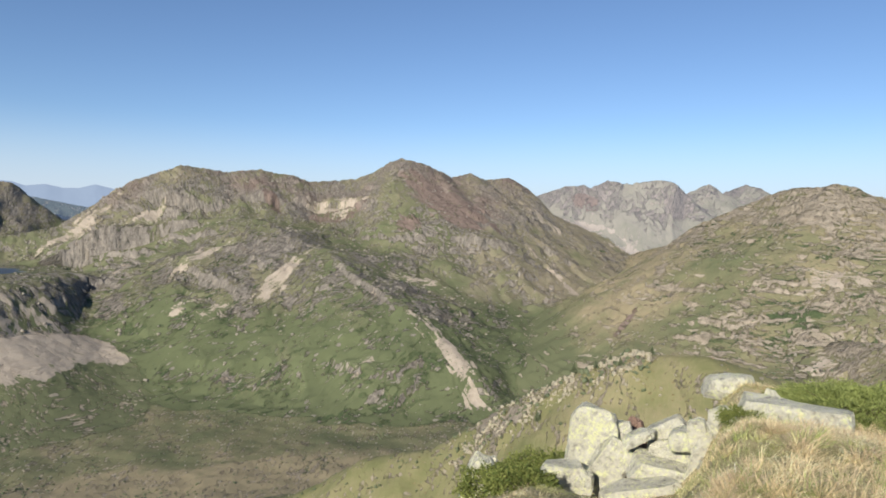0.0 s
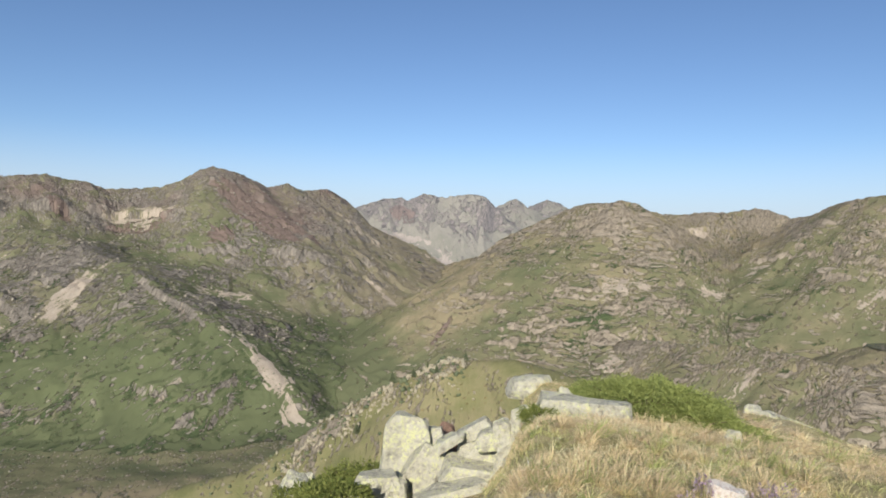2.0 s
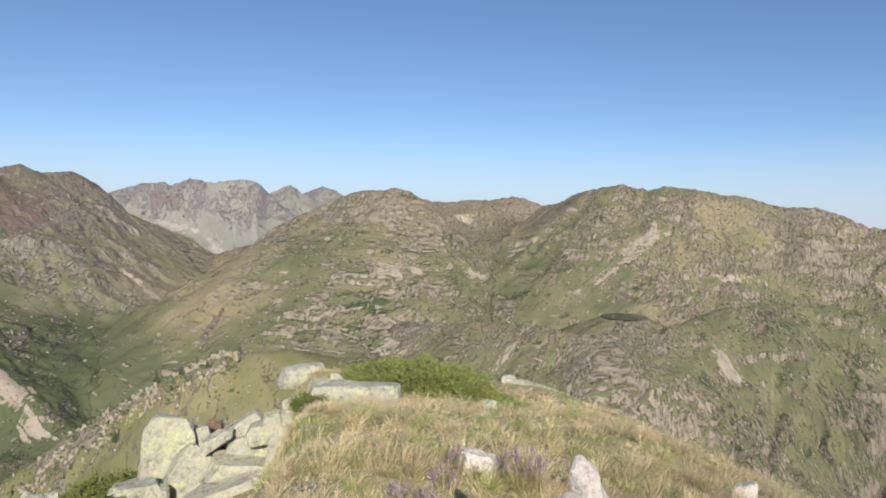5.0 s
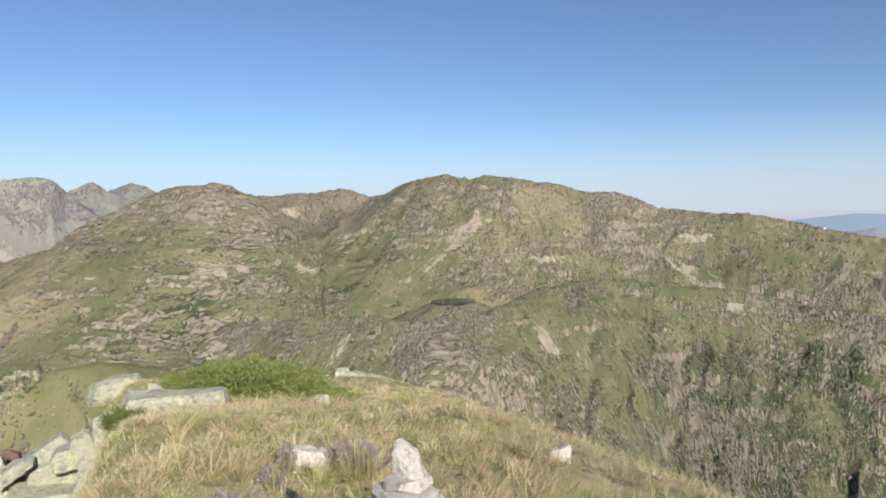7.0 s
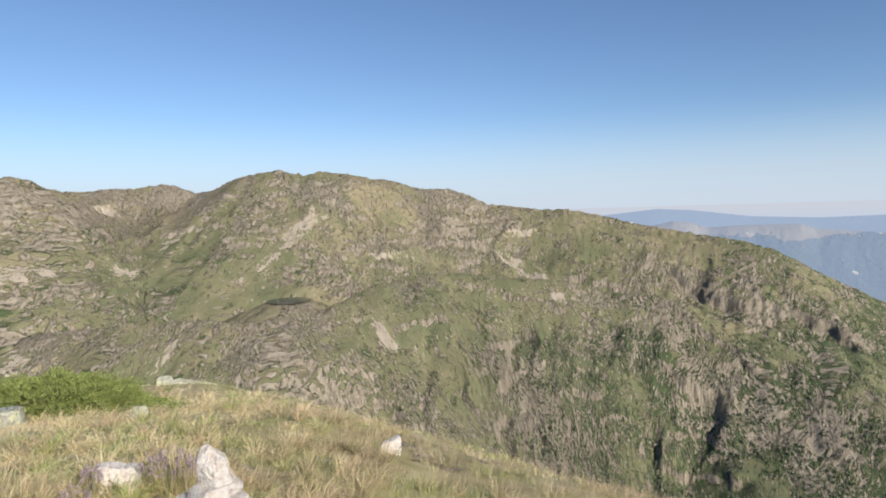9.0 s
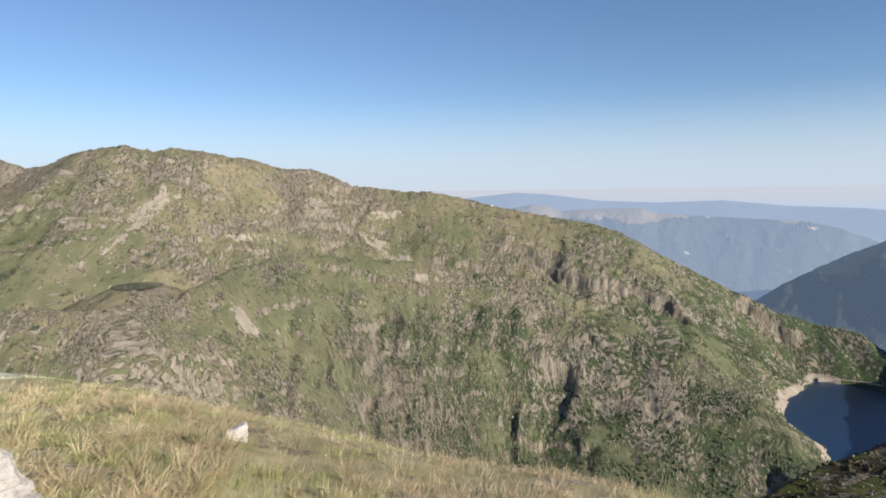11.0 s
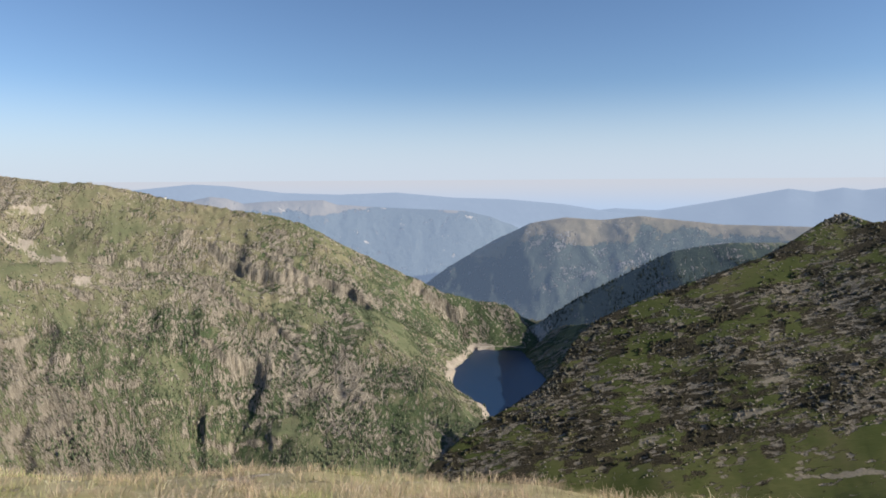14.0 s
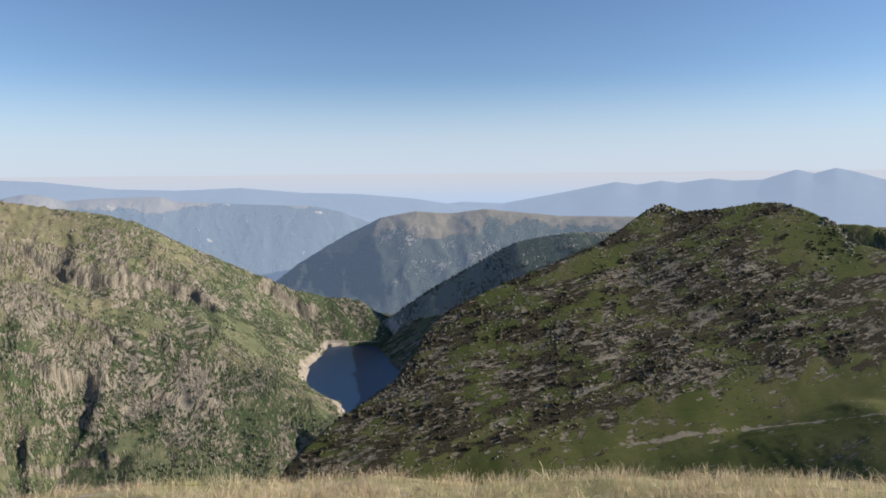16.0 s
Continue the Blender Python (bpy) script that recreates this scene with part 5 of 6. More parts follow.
s = part("top_stone", block(0.17, 0.12, 0.19, 131, taper=0.3, lean=-0.18, cuts=2, rough=0.05, chips=2), M_CAIRN, cairn, "pointed white and rusty top stone")
s.location = (0.015, 0, 0.452 - cz)


# ---- grass, shrubs and heather ----
rng = np.random.RandomState(11)


def tufts(n, lo, hi, b0, b1):
    return np.radians(rng.uniform(b0, b1, n)), np.exp(rng.uniform(math.log(lo), math.log(hi), n))


def blades(bearing, dist, count, long_lo, long_hi, wide, palette, tight=None, lift=0.5):
    """Bent blades in tufts: vertices, triangles, colours."""
    n = len(bearing)
    tx, ty = dist * np.sin(bearing), dist * np.cos(bearing)
    m = n * count
    x0, y0 = np.repeat(tx, count), np.repeat(ty, count)
    spread = 0.05 + 0.010 * np.repeat(dist, count) if tight is None else np.full(m, tight) + rng.uniform(0, 0.07, m)
    a = rng.uniform(0, 2 * math.pi, m)
    rad = spread * np.sqrt(rng.uniform(0, 1, m))
    x, y = x0 + rad * np.cos(a), y0 + rad * np.sin(a)
    z = near_ground(x, y) - 0.01
    deg = np.degrees(bearing)
    tall = (0.6 + 0.4 * step(19, 26, deg)) * (1 - 0.35 * step(56, 66, deg)) * (lift + (1 - lift) * step(50, 72, deg)) * np.where((deg > 44) & (deg < 60) & (dist < 3.6), 0.25, 1.0)
    size = rng.uniform(long_lo, long_hi, m) * np.repeat(rng.uniform(0.5, 1.35, n) * tall, count)
    arch = np.repeat(1 - step(50, 72, deg), count)
    lean = rng.uniform(0.15, 1.25, m) + arch * rng.uniform(0.1, 0.7, m)
    da = a + rng.normal(0, 0.6, m)
    lx, ly = np.cos(da) * lean + 0.22, np.sin(da) * lean - 0.12
    face = rng.uniform(0, math.pi, m)
    w = wide * (0.66 + 0.06 * np.hypot(x, y)) * rng.uniform(0.7, 1.5, m)
    wx, wy = np.cos(face) * w, np.sin(face) * w
    base, mid, tip = np.stack([x, y, z], 1), np.stack([x + 0.4 * size * lx, y + 0.4 * size * ly, z + size * (0.62 - 0.12 * lean)], 1), np.stack([x + size * lx, y + size * ly, z + size * (1.0 - 0.46 * lean)], 1)
    side = np.stack([wx, wy, np.zeros(m)], 1)
    v = np.stack([base - side, base + side, mid - 0.8 * side, mid + 0.8 * side, tip], 1).reshape(-1, 3)
    i = np.arange(m)[:, None] * 5
    t = np.concatenate([i + [0, 1, 3], i + [0, 3, 2], i + [2, 3, 4]], 0)
    kind = np.repeat(palette * (1 + 0.15 * (1 - step(48, 66, deg)))[:, None] * rng.uniform(0.72, 1.2, (n, 1)), count, 0) * rng.uniform(0.75, 1.25, (m, 1))
    root = kind * np.array([0.85, 0.9, 0.75])
    c = np.stack([root, root, kind, kind, kind * 1.15], 1).reshape(-1, 3)
    return v, t, np.clip(1.12 * c, 0, 0.92)


STRAW, GREEN, RUST, PALE = np.array([0.72, 0.565, 0.35]), np.array([0.37, 0.40, 0.15]), np.array([0.50, 0.375, 0.265]), np.array([0.86, 0.74, 0.52])


def palette_for(bearing, dist):
    x, y = dist * np.sin(bearing), dist * np.cos(bearing)
    b = np.degrees(bearing)
    n1, n2 = fbm(x / 1.6, y / 1.6, 3), fbm(x / 3.5 + 8, y / 3.5, 3)
    rust = np.clip(step(40, 64, b) * 0.92 + 0.3 * n2 + 0.6 * step(0.1, 0.5, fbm(x / 2.2 - 4, y / 2.2, 3)), 0, 1)[:, None]
    lush = 0.35 * step(44, 54, b) * step(78, 66, b) - 0.3 * step(66, 80, b)
    green = (step(0.12 - lush, 0.5 - lush, n1) * 0.8)[:, None]
    pale = (step(0.25, 0.6, n2) * (1 - step(50, 80, b)))[:, None]
    c = STRAW * (1 - rust) + RUST * rust
    c = c * (1 - 0.6 * pale) + PALE * 0.6 * pale
    c = c * (1 - green) + GREEN * green
    pick = rng.uniform(0, 1, len(c))[:, None]
    return np.where(pick < 0.10, 0.6 * GREEN + 0.4 * c, np.where(pick > 0.86, PALE * 0.5 + c * 0.5, c))


vs, ts, cs, shift = [], [], [], 0
for n, lo, hi, b0, b1, count, l0, l1, wide in ((3000, 1.9, 7, 17, 153, 16, 0.13, 0.28, 0.0016), (1000, 4, 13.5, 6, 24, 14, 0.2, 0.42, 0.0022), (4600, 5, 30, 19, 154, 14, 0.14, 0.30, 0.0020), (1600, 7, 26, 23, 60, 16, 0.14, 0.32, 0.0020),
                                               (1500, 17, 60, -10, 24, 10, 0.15, 0.3, 0.003), (350, 12, 17, 21, 24, 10, 0.15, 0.3, 0.002), (420, 10.5, 13.2, 24, 33, 14, 0.2, 0.4, 0.002), (260, 14.5, 18, 23, 29, 14, 0.2, 0.4, 0.002), (2200, 0.3, 16, 153, 378, 12, 0.12, 0.26, 0.0018), (260, 0.3, 2.0, 17, 154, 12, 0.08, 0.18, 0.0016)):
    bearing, dist = tufts(n, lo, hi, b0, b1)
    v, t, c = blades(bearing, dist, count, l0, l1, wide, palette_for(bearing, dist))
    vs.append(v), ts.append(t + shift), cs.append(c)
    shift += len(v)
# tussocks of long arching blades, each of one colour
for n, lo, hi, b0, b1 in ((260, 2.6, 7, 20, 75), (330, 6, 14, 16, 62), (120, 12, 20, 24, 50)):
    bearing, dist = tufts(n, lo, hi, b0, b1)
    keep = ~((np.degrees(bearing) > 43) & (np.degrees(bearing) < 60) & (dist < 3.9))
    bearing, dist = bearing[keep], dist[keep]
    pick = rng.uniform(0, 1, len(bearing))[:, None]
    hue = np.where(pick < 0.6, 0.92 * STRAW, np.where(pick < 0.8, GREEN, 0.5 * STRAW + 0.5 * RUST))
    ruddy = step(42, 62, np.degrees(bearing))[:, None]
    hue = np.where(pick < 0.8, hue * (1 - 0.7 * ruddy) + RUST * 0.7 * ruddy, hue)
    v, t, c = blades(bearing, dist, 60, 0.12, 0.36, 0.0022, hue, 0.02, 1.0)
    vs.append(v), ts.append(t + shift), cs.append(c)
    shift += len(v)
tagged(tri_mesh("grass", np.concatenate(vs), np.concatenate(ts), M_GRASS, np.concatenate(cs)), "long dry straw-coloured and reddish mountain grass", "grass", kind="stuff")


def leaf_cloud(n, half, long, wide, seed, droop=0.3, hollow=0.55):
    """Leaves over a mound of the half sizes given, foot at z = 0."""
    r = np.random.RandomState(seed)
    u = r.normal(size=(n, 3))
    u[:, 2] = np.abs(u[:, 2])
    u /= np.linalg.norm(u, axis=1)[:, None]
    lump = 1 + 0.26 * fbm(u[:, 0] * 3.5 + seed, u[:, 1] * 3.5 + u[:, 2] * 2, 4, 0.6)
    p = u * np.array(half) * (r.uniform(hollow, 1, n) ** 0.5 * lump)[:, None]
    d = u + r.normal(0, 0.55, (n, 3)) - np.array([0, 0, droop])
    d /= np.linalg.norm(d, axis=1)[:, None]
    s = np.cross(d, r.normal(size=(n, 3)))
    s /= np.linalg.norm(s, axis=1)[:, None] + 1e-6
    ll, ww = long * r.uniform(0.6, 1.3, n)[:, None], wide * r.uniform(0.7, 1.3, n)[:, None]
    v = np.stack([p - d * ll / 2, p + s * ww / 2, p - s * ww / 2, p + d * ll / 2], 1).reshape(-1, 3)
    i = np.arange(n)[:, None] * 4
    return v, np.concatenate([i + [0, 1, 2], i + [1, 3, 2]], 0)


def stems(n, half, seed):
    bm = bmesh.new()
    r = random.Random(seed)
    for _ in range(n):
        a, q = r.uniform(0, 6.28), r.uniform(0.2, 0.75)
        tip = Vector((math.cos(a) * half[0] * q, math.sin(a) * half[1] * q, half[2] * r.uniform(0.5, 0.85)))
        m = tip.to_track_quat("Z", "Y").to_matrix().to_4x4()
        bmesh.ops.create_cone(bm, cap_ends=False, segments=5, radius1=0.02, radius2=0.006, depth=tip.length, matrix=m @ Matrix.Translation((0, 0, tip.length / 2)))
    return bm


def shrub(name, label, bearing, dist, half, n, long, wide, mat, seed):
    x, y = at(bearing, dist)
    root = tagged(new(name), label, "shrub", group="summit shrubs")
    root.matrix_world = pose(x, y, height(x, y) - 0.05, 0, 0, -bearing)
    v, t = leaf_cloud(n, half, long, wide, seed)
    tri_mesh("foliage", v, t, mat, parent=root)
    part("stems", stems(14, half, seed), M_BARK, root)
    return root


shrub("juniper", "wide bright green juniper mound behind the rock slab", 33.4, 16.0, (1.9, 1.5, 0.72), 30000, 0.10, 0.018, M_JUNIPER, 3)
shrub("juniper", "low green juniper fringe in the grass", 36.7, 15.6, (1.4, 0.9, 0.33), 9000, 0.10, 0.018, M_JUNIPER, 4)
shrub("juniper", "low green juniper fringe in the grass", 31.4, 17.2, (1.3, 0.9, 0.42), 9000, 0.10, 0.018, M_JUNIPER, 5)
shrub("juniper", "low olive juniper fringe thinning into grass", 39.6, 15.2, (1.1, 0.8, 0.16), 2600, 0.10, 0.018, M_JUNIPER, 15)
shrub("alpenrose", "low green alpenrose at the foot of the granite blocks", 7.4, 14.4, (0.9, 0.8, 0.5), 4200, 0.09, 0.04, M_SHRUB, 16)
shrub("alpenrose", "dark green alpenrose shrub below the granite blocks", 5.4, 16.8, (1.1, 0.9, 0.75), 5200, 0.09, 0.04, M_SHRUB, 6)
shrub("alpenrose", "olive alpenrose shrub beside the granite blocks", 8.6, 19.0, (1.2, 1.0, 1.0), 5200, 0.09, 0.04, M_SHRUB, 7)
shrub("alpenrose", "olive alpenrose shrub beside the granite blocks", 10.4, 18.6, (0.9, 0.9, 0.95), 4200, 0.09, 0.04, M_SHRUB, 8)
shrub("grass_tussock", "green grass tussock between the rocks", 21.6, 17.0, (0.7, 0.6, 0.32), 3500, 0.14, 0.014, M_SHRUB, 9)
shrub("grass_tussock", "green grass tussock beside the granite slab", 25.2, 13.2, (0.5, 0.45, 0.26), 2600, 0.14, 0.012, M_SHRUB, 10)


def heather(bearing, dist, wide, tall, seed):
    x, y = at(bearing, dist)
    root = tagged(new("heather"), "purple flowering heather tuft in dry grass", "heather", group="heather tufts")
    root.matrix_world = pose(x, y, height(x, y), 0, 0, -bearing)
    r = np.random.RandomState(seed)
    n = 30
    a, q = r.uniform(0, 6.28, n), wide / 2 * np.sqrt(r.uniform(0, 1, n))
    foot = np.stack([0.6 * q * np.cos(a), 0.6 * q * np.sin(a), np.zeros(n)], 1)
    tip = np.stack([q * np.cos(a), q * np.sin(a), tall * (1.02 - 0.4 * (2 * q / wide) ** 2) * r.uniform(0.75, 1.0, n)], 1)
    s = np.stack([np.sin(a), -np.cos(a), np.zeros(n)], 1) * 0.003
    i = np.arange(n)[:, None] * 4
    tri_mesh("foliage", np.stack([foot - s, foot + s, tip - s, tip + s], 1).reshape(-1, 3), np.concatenate([i + [0, 1, 3], i + [0, 3, 2]], 0), M_STEM, parent=root)
    k = 11
    down = r.uniform(0, 1, (n * k, 1)) ** 1.4 * 0.09
    along = np.repeat((tip - foot) / np.linalg.norm(tip - foot, axis=1)[:, None], k, 0)
    c = np.repeat(tip, k, 0) - along * down + r.normal(0, 0.009, (n * k, 3))
    v = (c[:, None, :] + r.normal(0, 0.008, (n * k, 3, 3))).reshape(-1, 3)
    tagged(tri_mesh("bloom", v, np.arange(n * k * 3).reshape(-1, 3), M_HEATHER, parent=root, label="small purple bells"), kind="stuff")


for k, (b, d, w, t) in enumerate(((44.5, 6.3, 0.38, 0.44), (43.3, 6.3, 0.28, 0.38), (45.7, 6.2, 0.30, 0.36), (38.8, 6.4, 0.20, 0.31), (37.8, 5.9, 0.28, 0.24), (38.6, 5.2, 0.24, 0.17), (36.8, 5.4, 0.26, 0.18), (42.0, 4.8, 0.22, 0.17), (44.6, 4.9, 0.24, 0.19), (34.0, 5.4, 0.26, 0.18))):
    heather(b, d, w, t, 200 + k)


# ---- small trees, boulders and brush on the slopes ----
bm = bmesh.new()
bmesh.ops.create_icosphere(bm, subdivisions=1, radius=1)
ICO_V, ICO_T = np.array([v.co[:] for v in bm.verts]), np.array([[v.index for v in f.verts] for f in bm.faces])
bm.free()


bm = bmesh.new()
bmesh.ops.create_cube(bm, size=1.5)
bmesh.ops.triangulate(bm, faces=bm.faces[:])
BOX_V, BOX_T = np.array([v.co[:] for v in bm.verts]), np.array([[v.index for v in f.verts] for f in bm.faces])
bm.free()


ring = [(math.cos(k * 1.047), math.sin(k * 1.047)) for k in range(6)]
CONE_V = np.array([(c * q, s * q, z) for q, z in ((1.0, -0.9), (0.55, -0.1), (0.62, -0.05)) for c, s in ring] + [(0, 0, 1.3)])
CONE_T = np.array([t for k in range(6) for m in [(k + 1) % 6] for t in ((k, m, 6 + m), (k, 6 + m, 6 + k), (12 + k, 12 + m, 18))])


def scattered(name, points, size, squash, mat, label, category, seed, jitter=0.35, sink=0.35, angular=False):
    """Many small lumps over the land as one mesh."""
    r = np.random.RandomState(seed)
    n = len(points)
    a, tip = r.uniform(0, 6.28, n)[:, None], r.uniform(-0.5, 0.5, n)[:, None] * (0.1 if angular is None else 1.0)
    form, faces = (CONE_V, CONE_T) if angular is None else (BOX_V, BOX_T) if angular else (ICO_V, ICO_T)
    v = form[None] * (1 + r.uniform(-jitter, jitter, (n, len(form), 3 if angular else 1)))
    s = (size * r.uniform(0.3, 1.0, n) ** (2.2 if angular else 1.5))[:, None, None]
    v = v * s * np.stack([r.uniform(0.7, 1.3, n), r.uniform(0.7, 1.3, n), squash * r.uniform(0.7, 1.2, n)], 1)[:, None, :]
    vx, vz = v[..., 0] * np.cos(tip) - v[..., 2] * np.sin(tip), v[..., 0] * np.sin(tip) + v[..., 2] * np.cos(tip)
    x, y = vx * np.cos(a) - v[..., 1] * np.sin(a), vx * np.sin(a) + v[..., 1] * np.cos(a)
    v = np.stack([x, y, vz + (s[..., 0] * squash * (1 - 2 * sink))], -1) + points[:, None, :]
    t = (np.arange(n)[:, None, None] * len(form) + faces[None]).reshape(-1, 3)
    return tagged(tri_mesh(name, v.reshape(-1, 3), t, mat), label, category, kind="stuff")


def spots(n, b0, b1, d0, d1, names, seed, wave=60.0, level=0.0, low=-1e9, high=1e9):
    """Random places on the named ridges (or -1, -2 for floor and hilltop), thicker where slow noise is high."""
    r = np.random.RandomState(seed)
    b, d = np.radians(r.uniform(b0, b1, n)), np.sqrt(r.uniform(d0 * d0, d1 * d1, n))
    x, y = d * np.sin(b), d * np.cos(b)
    z, own = land(x, y)
    want = [next((i for i, q in enumerate(ALL_RIDGES) if q[0] == w), w) for w in names]
    keep = np.isin(own, want) & (fbm(x / wave + seed, y / wave, 3) + r.uniform(-0.4, 0.4, n) > level) & (z > low) & (z < high)
    tx, ty = at(50, 1690)
    keep &= np.hypot(x - tx, y - ty) > 190
    return np.stack([x, y, z], 1)[keep]


above_lawn = lambda p, lift: p[p[:, 2] > np.interp(np.degrees(np.arctan2(p[:, 0], p[:, 1])), LAWN_AT, LAWN_Z) + lift]
field = above_lawn(spots(110000, 102, 148, 235, 420, ["dark_hill"], 1, 20, -0.6), -2)
lie = hill_streaks(field[:, 0], field[:, 1])
near_run = np.zeros(len(field))
for b, d, ha, hc, turn in HILL_STONES:
    bx, by = at(b, d)
    near_run = np.maximum(near_run, np.exp(-((field[:, 0] - bx) ** 2 + (field[:, 1] - by) ** 2) / (0.8 * ha * ha)))
field = field[0.55 * near_run - 0.8 * lie + np.random.RandomState(6).uniform(-0.5, 0.5, len(field)) > 0.40]
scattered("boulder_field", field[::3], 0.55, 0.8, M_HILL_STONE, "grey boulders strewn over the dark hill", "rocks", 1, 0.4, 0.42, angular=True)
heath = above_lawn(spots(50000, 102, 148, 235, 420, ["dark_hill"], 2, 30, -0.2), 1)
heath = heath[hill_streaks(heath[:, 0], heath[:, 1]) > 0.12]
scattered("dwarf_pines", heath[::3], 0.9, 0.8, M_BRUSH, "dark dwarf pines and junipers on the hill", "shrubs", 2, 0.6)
scattered("boulder_field", spots(1800, 118, 152, 230, 330, ["meadow_saddle"], 3, 20, 0.35), 0.35, 0.6, M_HILL_STONE, "small stones in the meadow saddle", "rocks", 3, 0.4, angular=True)
scattered("boulder_field", spots(9000, -16, 20, 100, 215, ["grassy_knoll"], 4, 9, 0.72), 0.34, 1.1, M_OUTCROP, "pale stones strewn over the grassy knoll", "rocks", 4, 0.4, angular=True)
scattered("brushwood", spots(2200, -16, 20, 100, 215, ["grassy_knoll"], 5, 16, 0.4), 0.5, 0.7, M_PINE, "dark low brush on the knoll", "shrubs", 5, 0.6)
scattered("grass_tussock", spots(7000, -4, 24, 100, 215, ["grassy_knoll"], 21, 12, 0.42), 0.3, 0.6, M_TUSSOCK, "dry brown grass tussocks over the knoll", "grass", 21, 0.45)
scattered("boulder_field", spots(5000, -36, 20, 1000, 2000, [-1, "shoulder"], 6, 90, 0.35), 2.4, 0.7, M_BOULDER, "boulders scattered over the valley pasture", "rocks", 6, 0.4, angular=True)
scattered("brushwood", spots(14000, -36, 20, 1000, 2100, [-1, "shoulder"], 7, 110, 0.3), 2.6, 0.8, M_PINE, "dark juniper bushes over the pasture slopes", "shrubs", 7, 0.5)
scattered("woods", spots(60000, 70, 112, 1050, 2000, ["wooded_bank", "rock_bench", "long_ridge"], 8, 70, 0.26, high=-290), 2.2, 1.9, M_PINE, "dark pine woods on the lower mountainside", "trees", 8, 0.25, 0.05, None)
scattered("woods", spots(16000, 109, 128, 1500, 2300, ["plateau_spur"], 15, 90, -0.2, high=-235), 2.4, 2.0, M_SHADE_PINE, "shaded pine woods on the spur by the dam", "trees", 15, 0.25, 0.05, None)
scattered("brushwood", spots(26000, 22, 80, 1250, 2200, ["dome_massif", "rock_bench", "long_ridge"], 9, 80, 0.25), 2.8, 0.7, M_PINE, "dark juniper scrub between the rock ribs", "shrubs", 9, 0.5)
scattered("boulder_field", spots(9000, 14, 100, 1250, 2300, ["dome_massif", "rock_bench", "long_ridge"], 10, 60, 0.25), 3.6, 0.8, M_BOULDER, "pale rock outcrops over the mountainside", "rocks", 10, 0.4, angular=True)
scattered("boulder_field", spots(6000, -33, 14, 1900, 3300, ["main_massif", "shoulder", "lake_shelf"], 12, 90, 0.25), 5.5, 0.8, M_BOULDER, "broken rock outcrops over the massif", "rocks", 12, 0.4, angular=True)


r = np.random.RandomState(77)
line = np.interp(np.linspace(0, 1, 1300), [0, 0.3, 0.6, 1], [17.4, 15.2, 11.0, 2.0]) + r.normal(0, 0.6, 1300)
away = 148 + r.normal(0, 4.0, 1300)
rx, ry = away * np.sin(np.radians(line)), away * np.cos(np.radians(line))
clump = fbm(rx / 5, ry / 5, 3) > 0.0
ledge = np.stack([rx, ry, land(rx, ry)[0]], 1)
scattered("rock_outcrop", ledge[clump], 0.5, 1.5, M_OUTCROP, "ragged grey rocks along the edge of the knoll", "rocks", 13, 0.5, 0.5, True)
scattered("brushwood", ledge[~clump][::4], 0.6, 0.9, M_PINE, "dark brush among the rocks of the knoll", "shrubs", 14, 0.6)


def crag(b0, b1, n, size, spread, back, seed, label, mat=M_HILL_STONE):
    """Broken rock standing along the dark hill's edge."""
    r = np.random.RandomState(seed)
    b = r.uniform(b0, b1, n)
    hill = next(q[1] for q in RIDGES if q[0] == "dark_hill")
    edge = np.interp(b, np.degrees(np.arctan2(hill[:, 0], hill[:, 1])), np.hypot(hill[:, 0], hill[:, 1]))
    d = edge - back + r.normal(0, spread, n)
    x, y = d * np.sin(np.radians(b)), d * np.cos(np.radians(b))
    scattered("rock_outcrop", np.stack([x, y, land(x, y)[0]], 1), size, 1.0, mat, label, "rocks", seed, 0.5, 0.55, True)


crag(132.4, 135.0, 110, 0.9, 2.0, 2.5, 21, "dark broken rocks on the hill's summit")
crag(145.2, 147.4, 90, 0.9, 2.5, 3.0, 22, "dark rock step on the hill's shoulder")
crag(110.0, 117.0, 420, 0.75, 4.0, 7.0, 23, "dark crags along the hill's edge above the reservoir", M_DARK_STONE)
crag(135.2, 144.0, 120, 0.6, 2.5, 3.0, 24, "grey stones along the hill's crest")


def pine(bearing, dist, tall, seed):
    x, y = at(bearing, dist)
    root = tagged(new("pine_tree"), "small dark mountain pine on the grassy knoll", "tree", group="knoll pines")
    root.matrix_world = pose(x, y, height(x, y) - 0.1)
    bm = bmesh.new()
    bmesh.ops.create_cone(bm, cap_ends=True, segments=7, radius1=0.05 * tall, radius2=0.008 * tall, depth=tall * 0.95, matrix=Matrix.Translation((0, 0, tall * 0.475)))
    part("trunk", bm, M_BARK, root)
    v, t = leaf_cloud(900, (0.27 * tall, 0.27 * tall, 0.95 * tall), 0.13 * tall, 0.05 * tall, seed, 0.2, 0.1)
    v[:, :2] *= np.clip(1.15 - v[:, 2:3] / tall, 0.1, 1)
    tri_mesh("crown", v + [0, 0, 0.08 * tall], t, M_PINE, parent=root)


for k, (b, d, h) in enumerate(((11.6, 151, 3.4), (13.4, 149, 2.0), (17.9, 150, 2.2), (8.6, 140, 2.6), (15.4, 146, 2.0), (9.6, 150, 1.6), (6.9, 152, 1.4), (14.6, 150, 1.8))):
    pine(b, d, h, 300 + k)

# ---- dam and hut ----
M_CONCRETE, tree, bsdf = material("pale_concrete", 0.85, 0.3)
tree.links.new(ramp_of(tree, noise_of(tree, place_of(tree), 0.2, 6), (0.3, (0.42, 0.36, 0.29)), (0.7, (0.58, 0.51, 0.42))), bsdf.inputs["Base Color"])


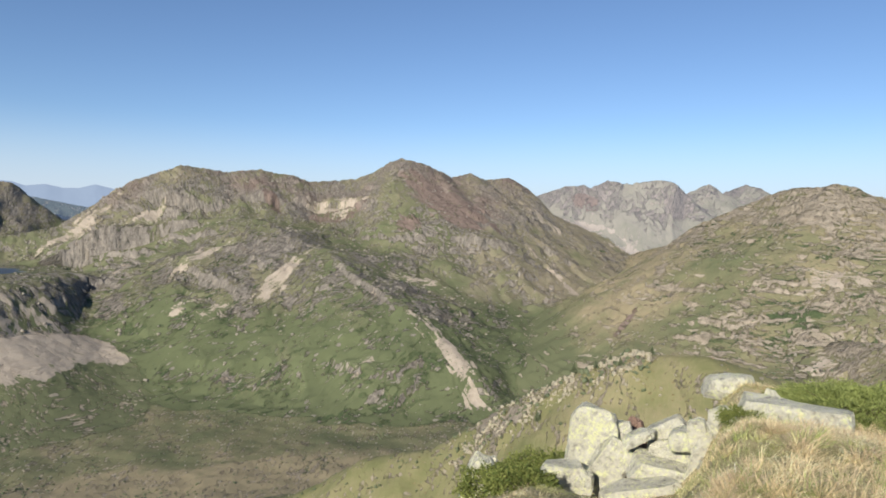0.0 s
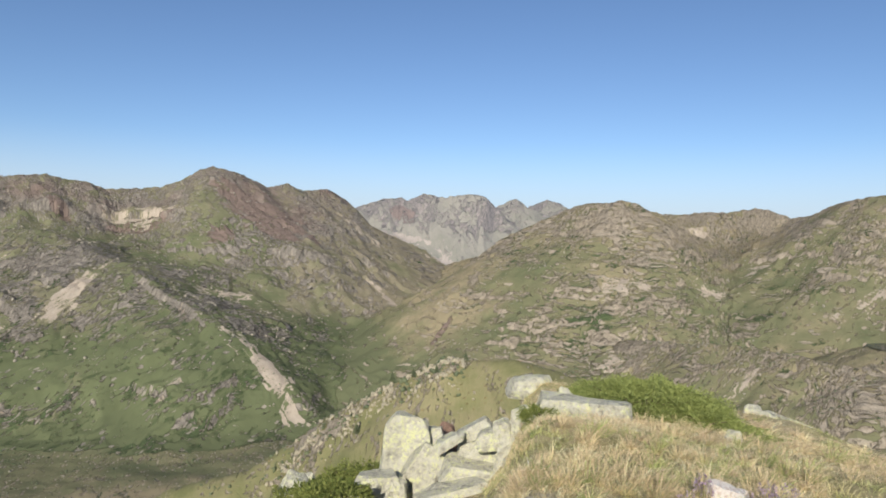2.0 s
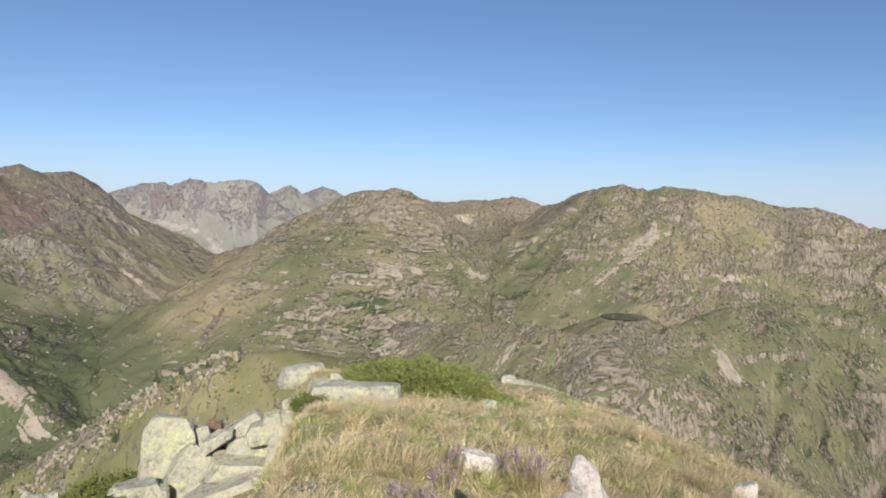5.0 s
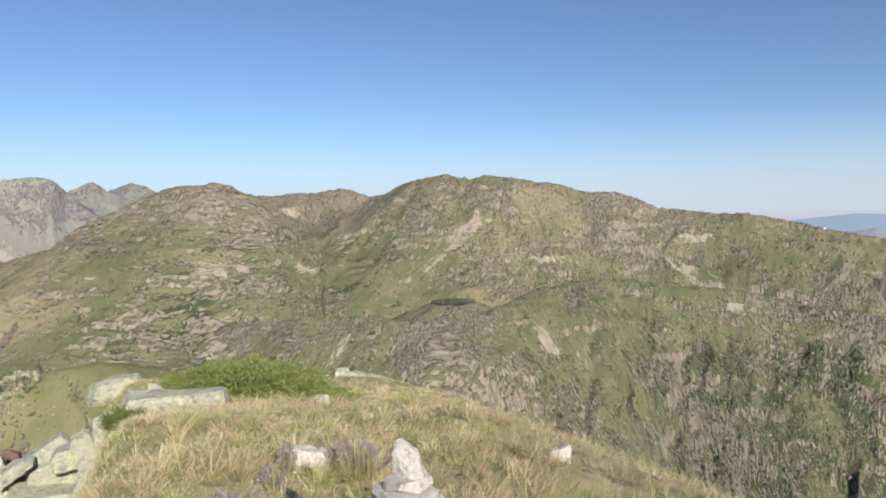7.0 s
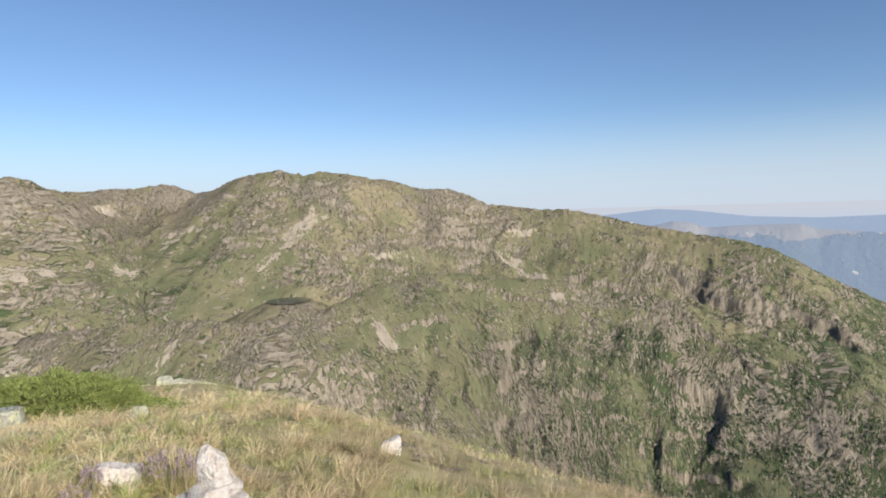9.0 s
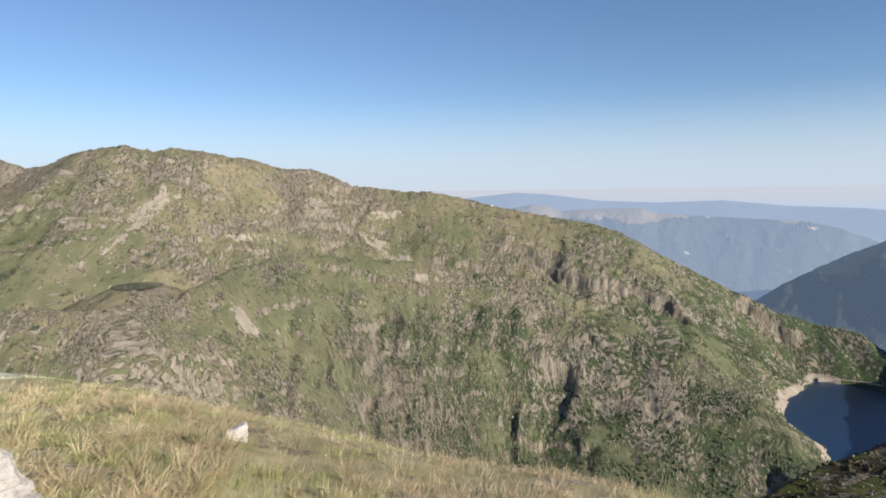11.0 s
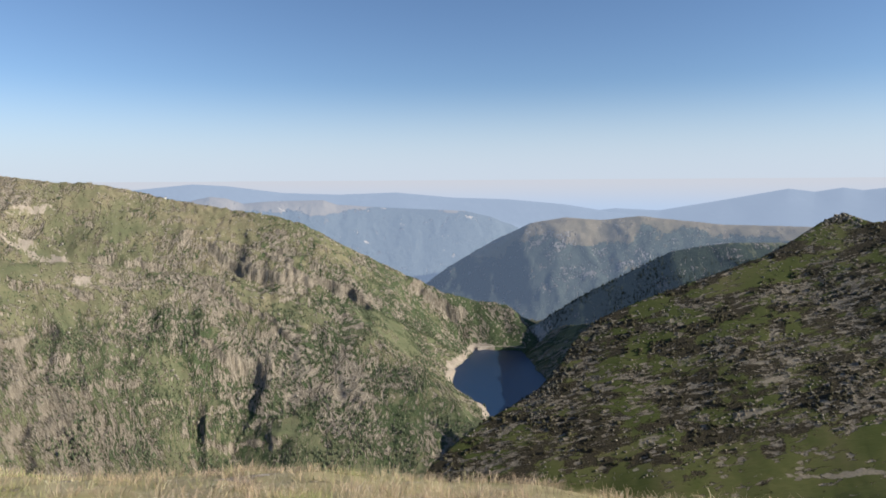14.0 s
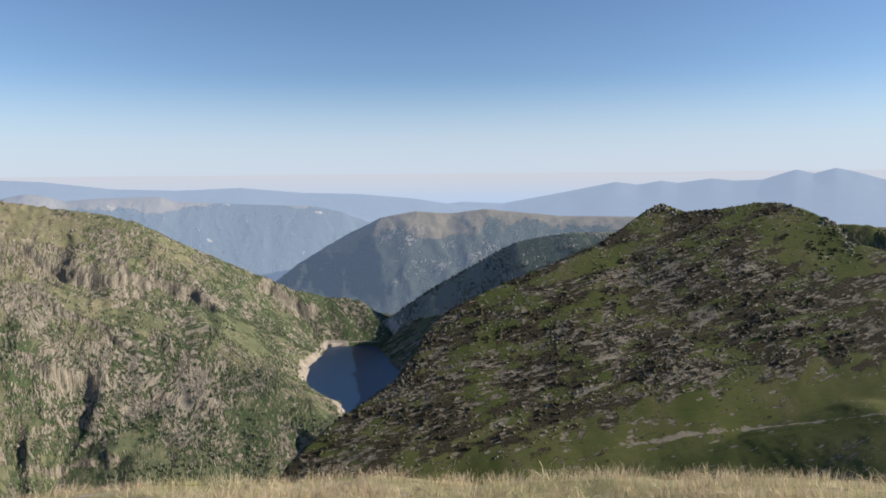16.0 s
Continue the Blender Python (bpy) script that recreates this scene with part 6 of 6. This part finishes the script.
def arch(b0, b1, d0, bulge, z0, z1, thick):
    bm = bmesh.new()
    rows = []
    for k in range(25):
        u = k / 24
        d = d0 + bulge * (4 * u * (1 - u))
        x0, y0 = at(b0 + (b1 - b0) * u, d)
        x1, y1 = at(b0 + (b1 - b0) * u, d + thick)
        rows.append([bm.verts.new(p) for p in ((x0, y0, z0), (x0, y0, z1), (x1, y1, z1), (x1, y1, z0))])
    for a, b in zip(rows, rows[1:]):
        for i in range(4):
            bm.faces.new((a[i], b[i], b[(i + 1) % 4], a[(i + 1) % 4]))
    bm.faces.new(rows[0]), bm.faces.new(rows[-1][::-1])
    bmesh.ops.recalc_face_normals(bm, faces=bm.faces)
    return bm


dam = tagged(new("dam"), "curved pale concrete dam closing the reservoir", "dam")
part("wall", arch(105.4, 109.8, 1994, 14, LAKE_Z - 60, LAKE_Z + 8, 14), M_CONCRETE, dam)
part("parapet", arch(105.4, 109.8, 1993, 14, LAKE_Z + 8.004, LAKE_Z + 10, 3), M_CONCRETE, dam)

hx, hy = at(79.65, 2185)
hut = tagged(new("hut"), "tiny white hut on the far ridge", "hut")
hut.matrix_world = pose(hx, hy, height(hx, hy) - 1.5, 0, 0, 20)
M_WHITE, tree, bsdf = material("limewash", 0.9, 0.2)
tree.links.new(ramp_of(tree, noise_of(tree, place_of(tree), 0.7, 4), (0.3, (0.7, 0.68, 0.62)), (0.7, (0.82, 0.8, 0.75))), bsdf.inputs["Base Color"])
bm = bmesh.new()
bmesh.ops.create_cube(bm, size=1, matrix=pose(0, 0, 2.5) @ Matrix.Diagonal((10, 6, 5, 1)))
part("walls", bm, M_WHITE, hut)
bm = bmesh.new()
ridge = [bm.verts.new(p) for p in ((-5.5, -3.6, 5), (5.5, -3.6, 5), (5.5, 3.6, 5), (-5.5, 3.6, 5), (-5.5, 0, 7.4), (5.5, 0, 7.4))]
for q in ((0, 1, 5, 4), (2, 3, 4, 5), (1, 2, 5), (3, 0, 4), (3, 2, 1, 0)):
    bm.faces.new([ridge[i] for i in q])
part("roof", bm, M_BOULDER, hut)
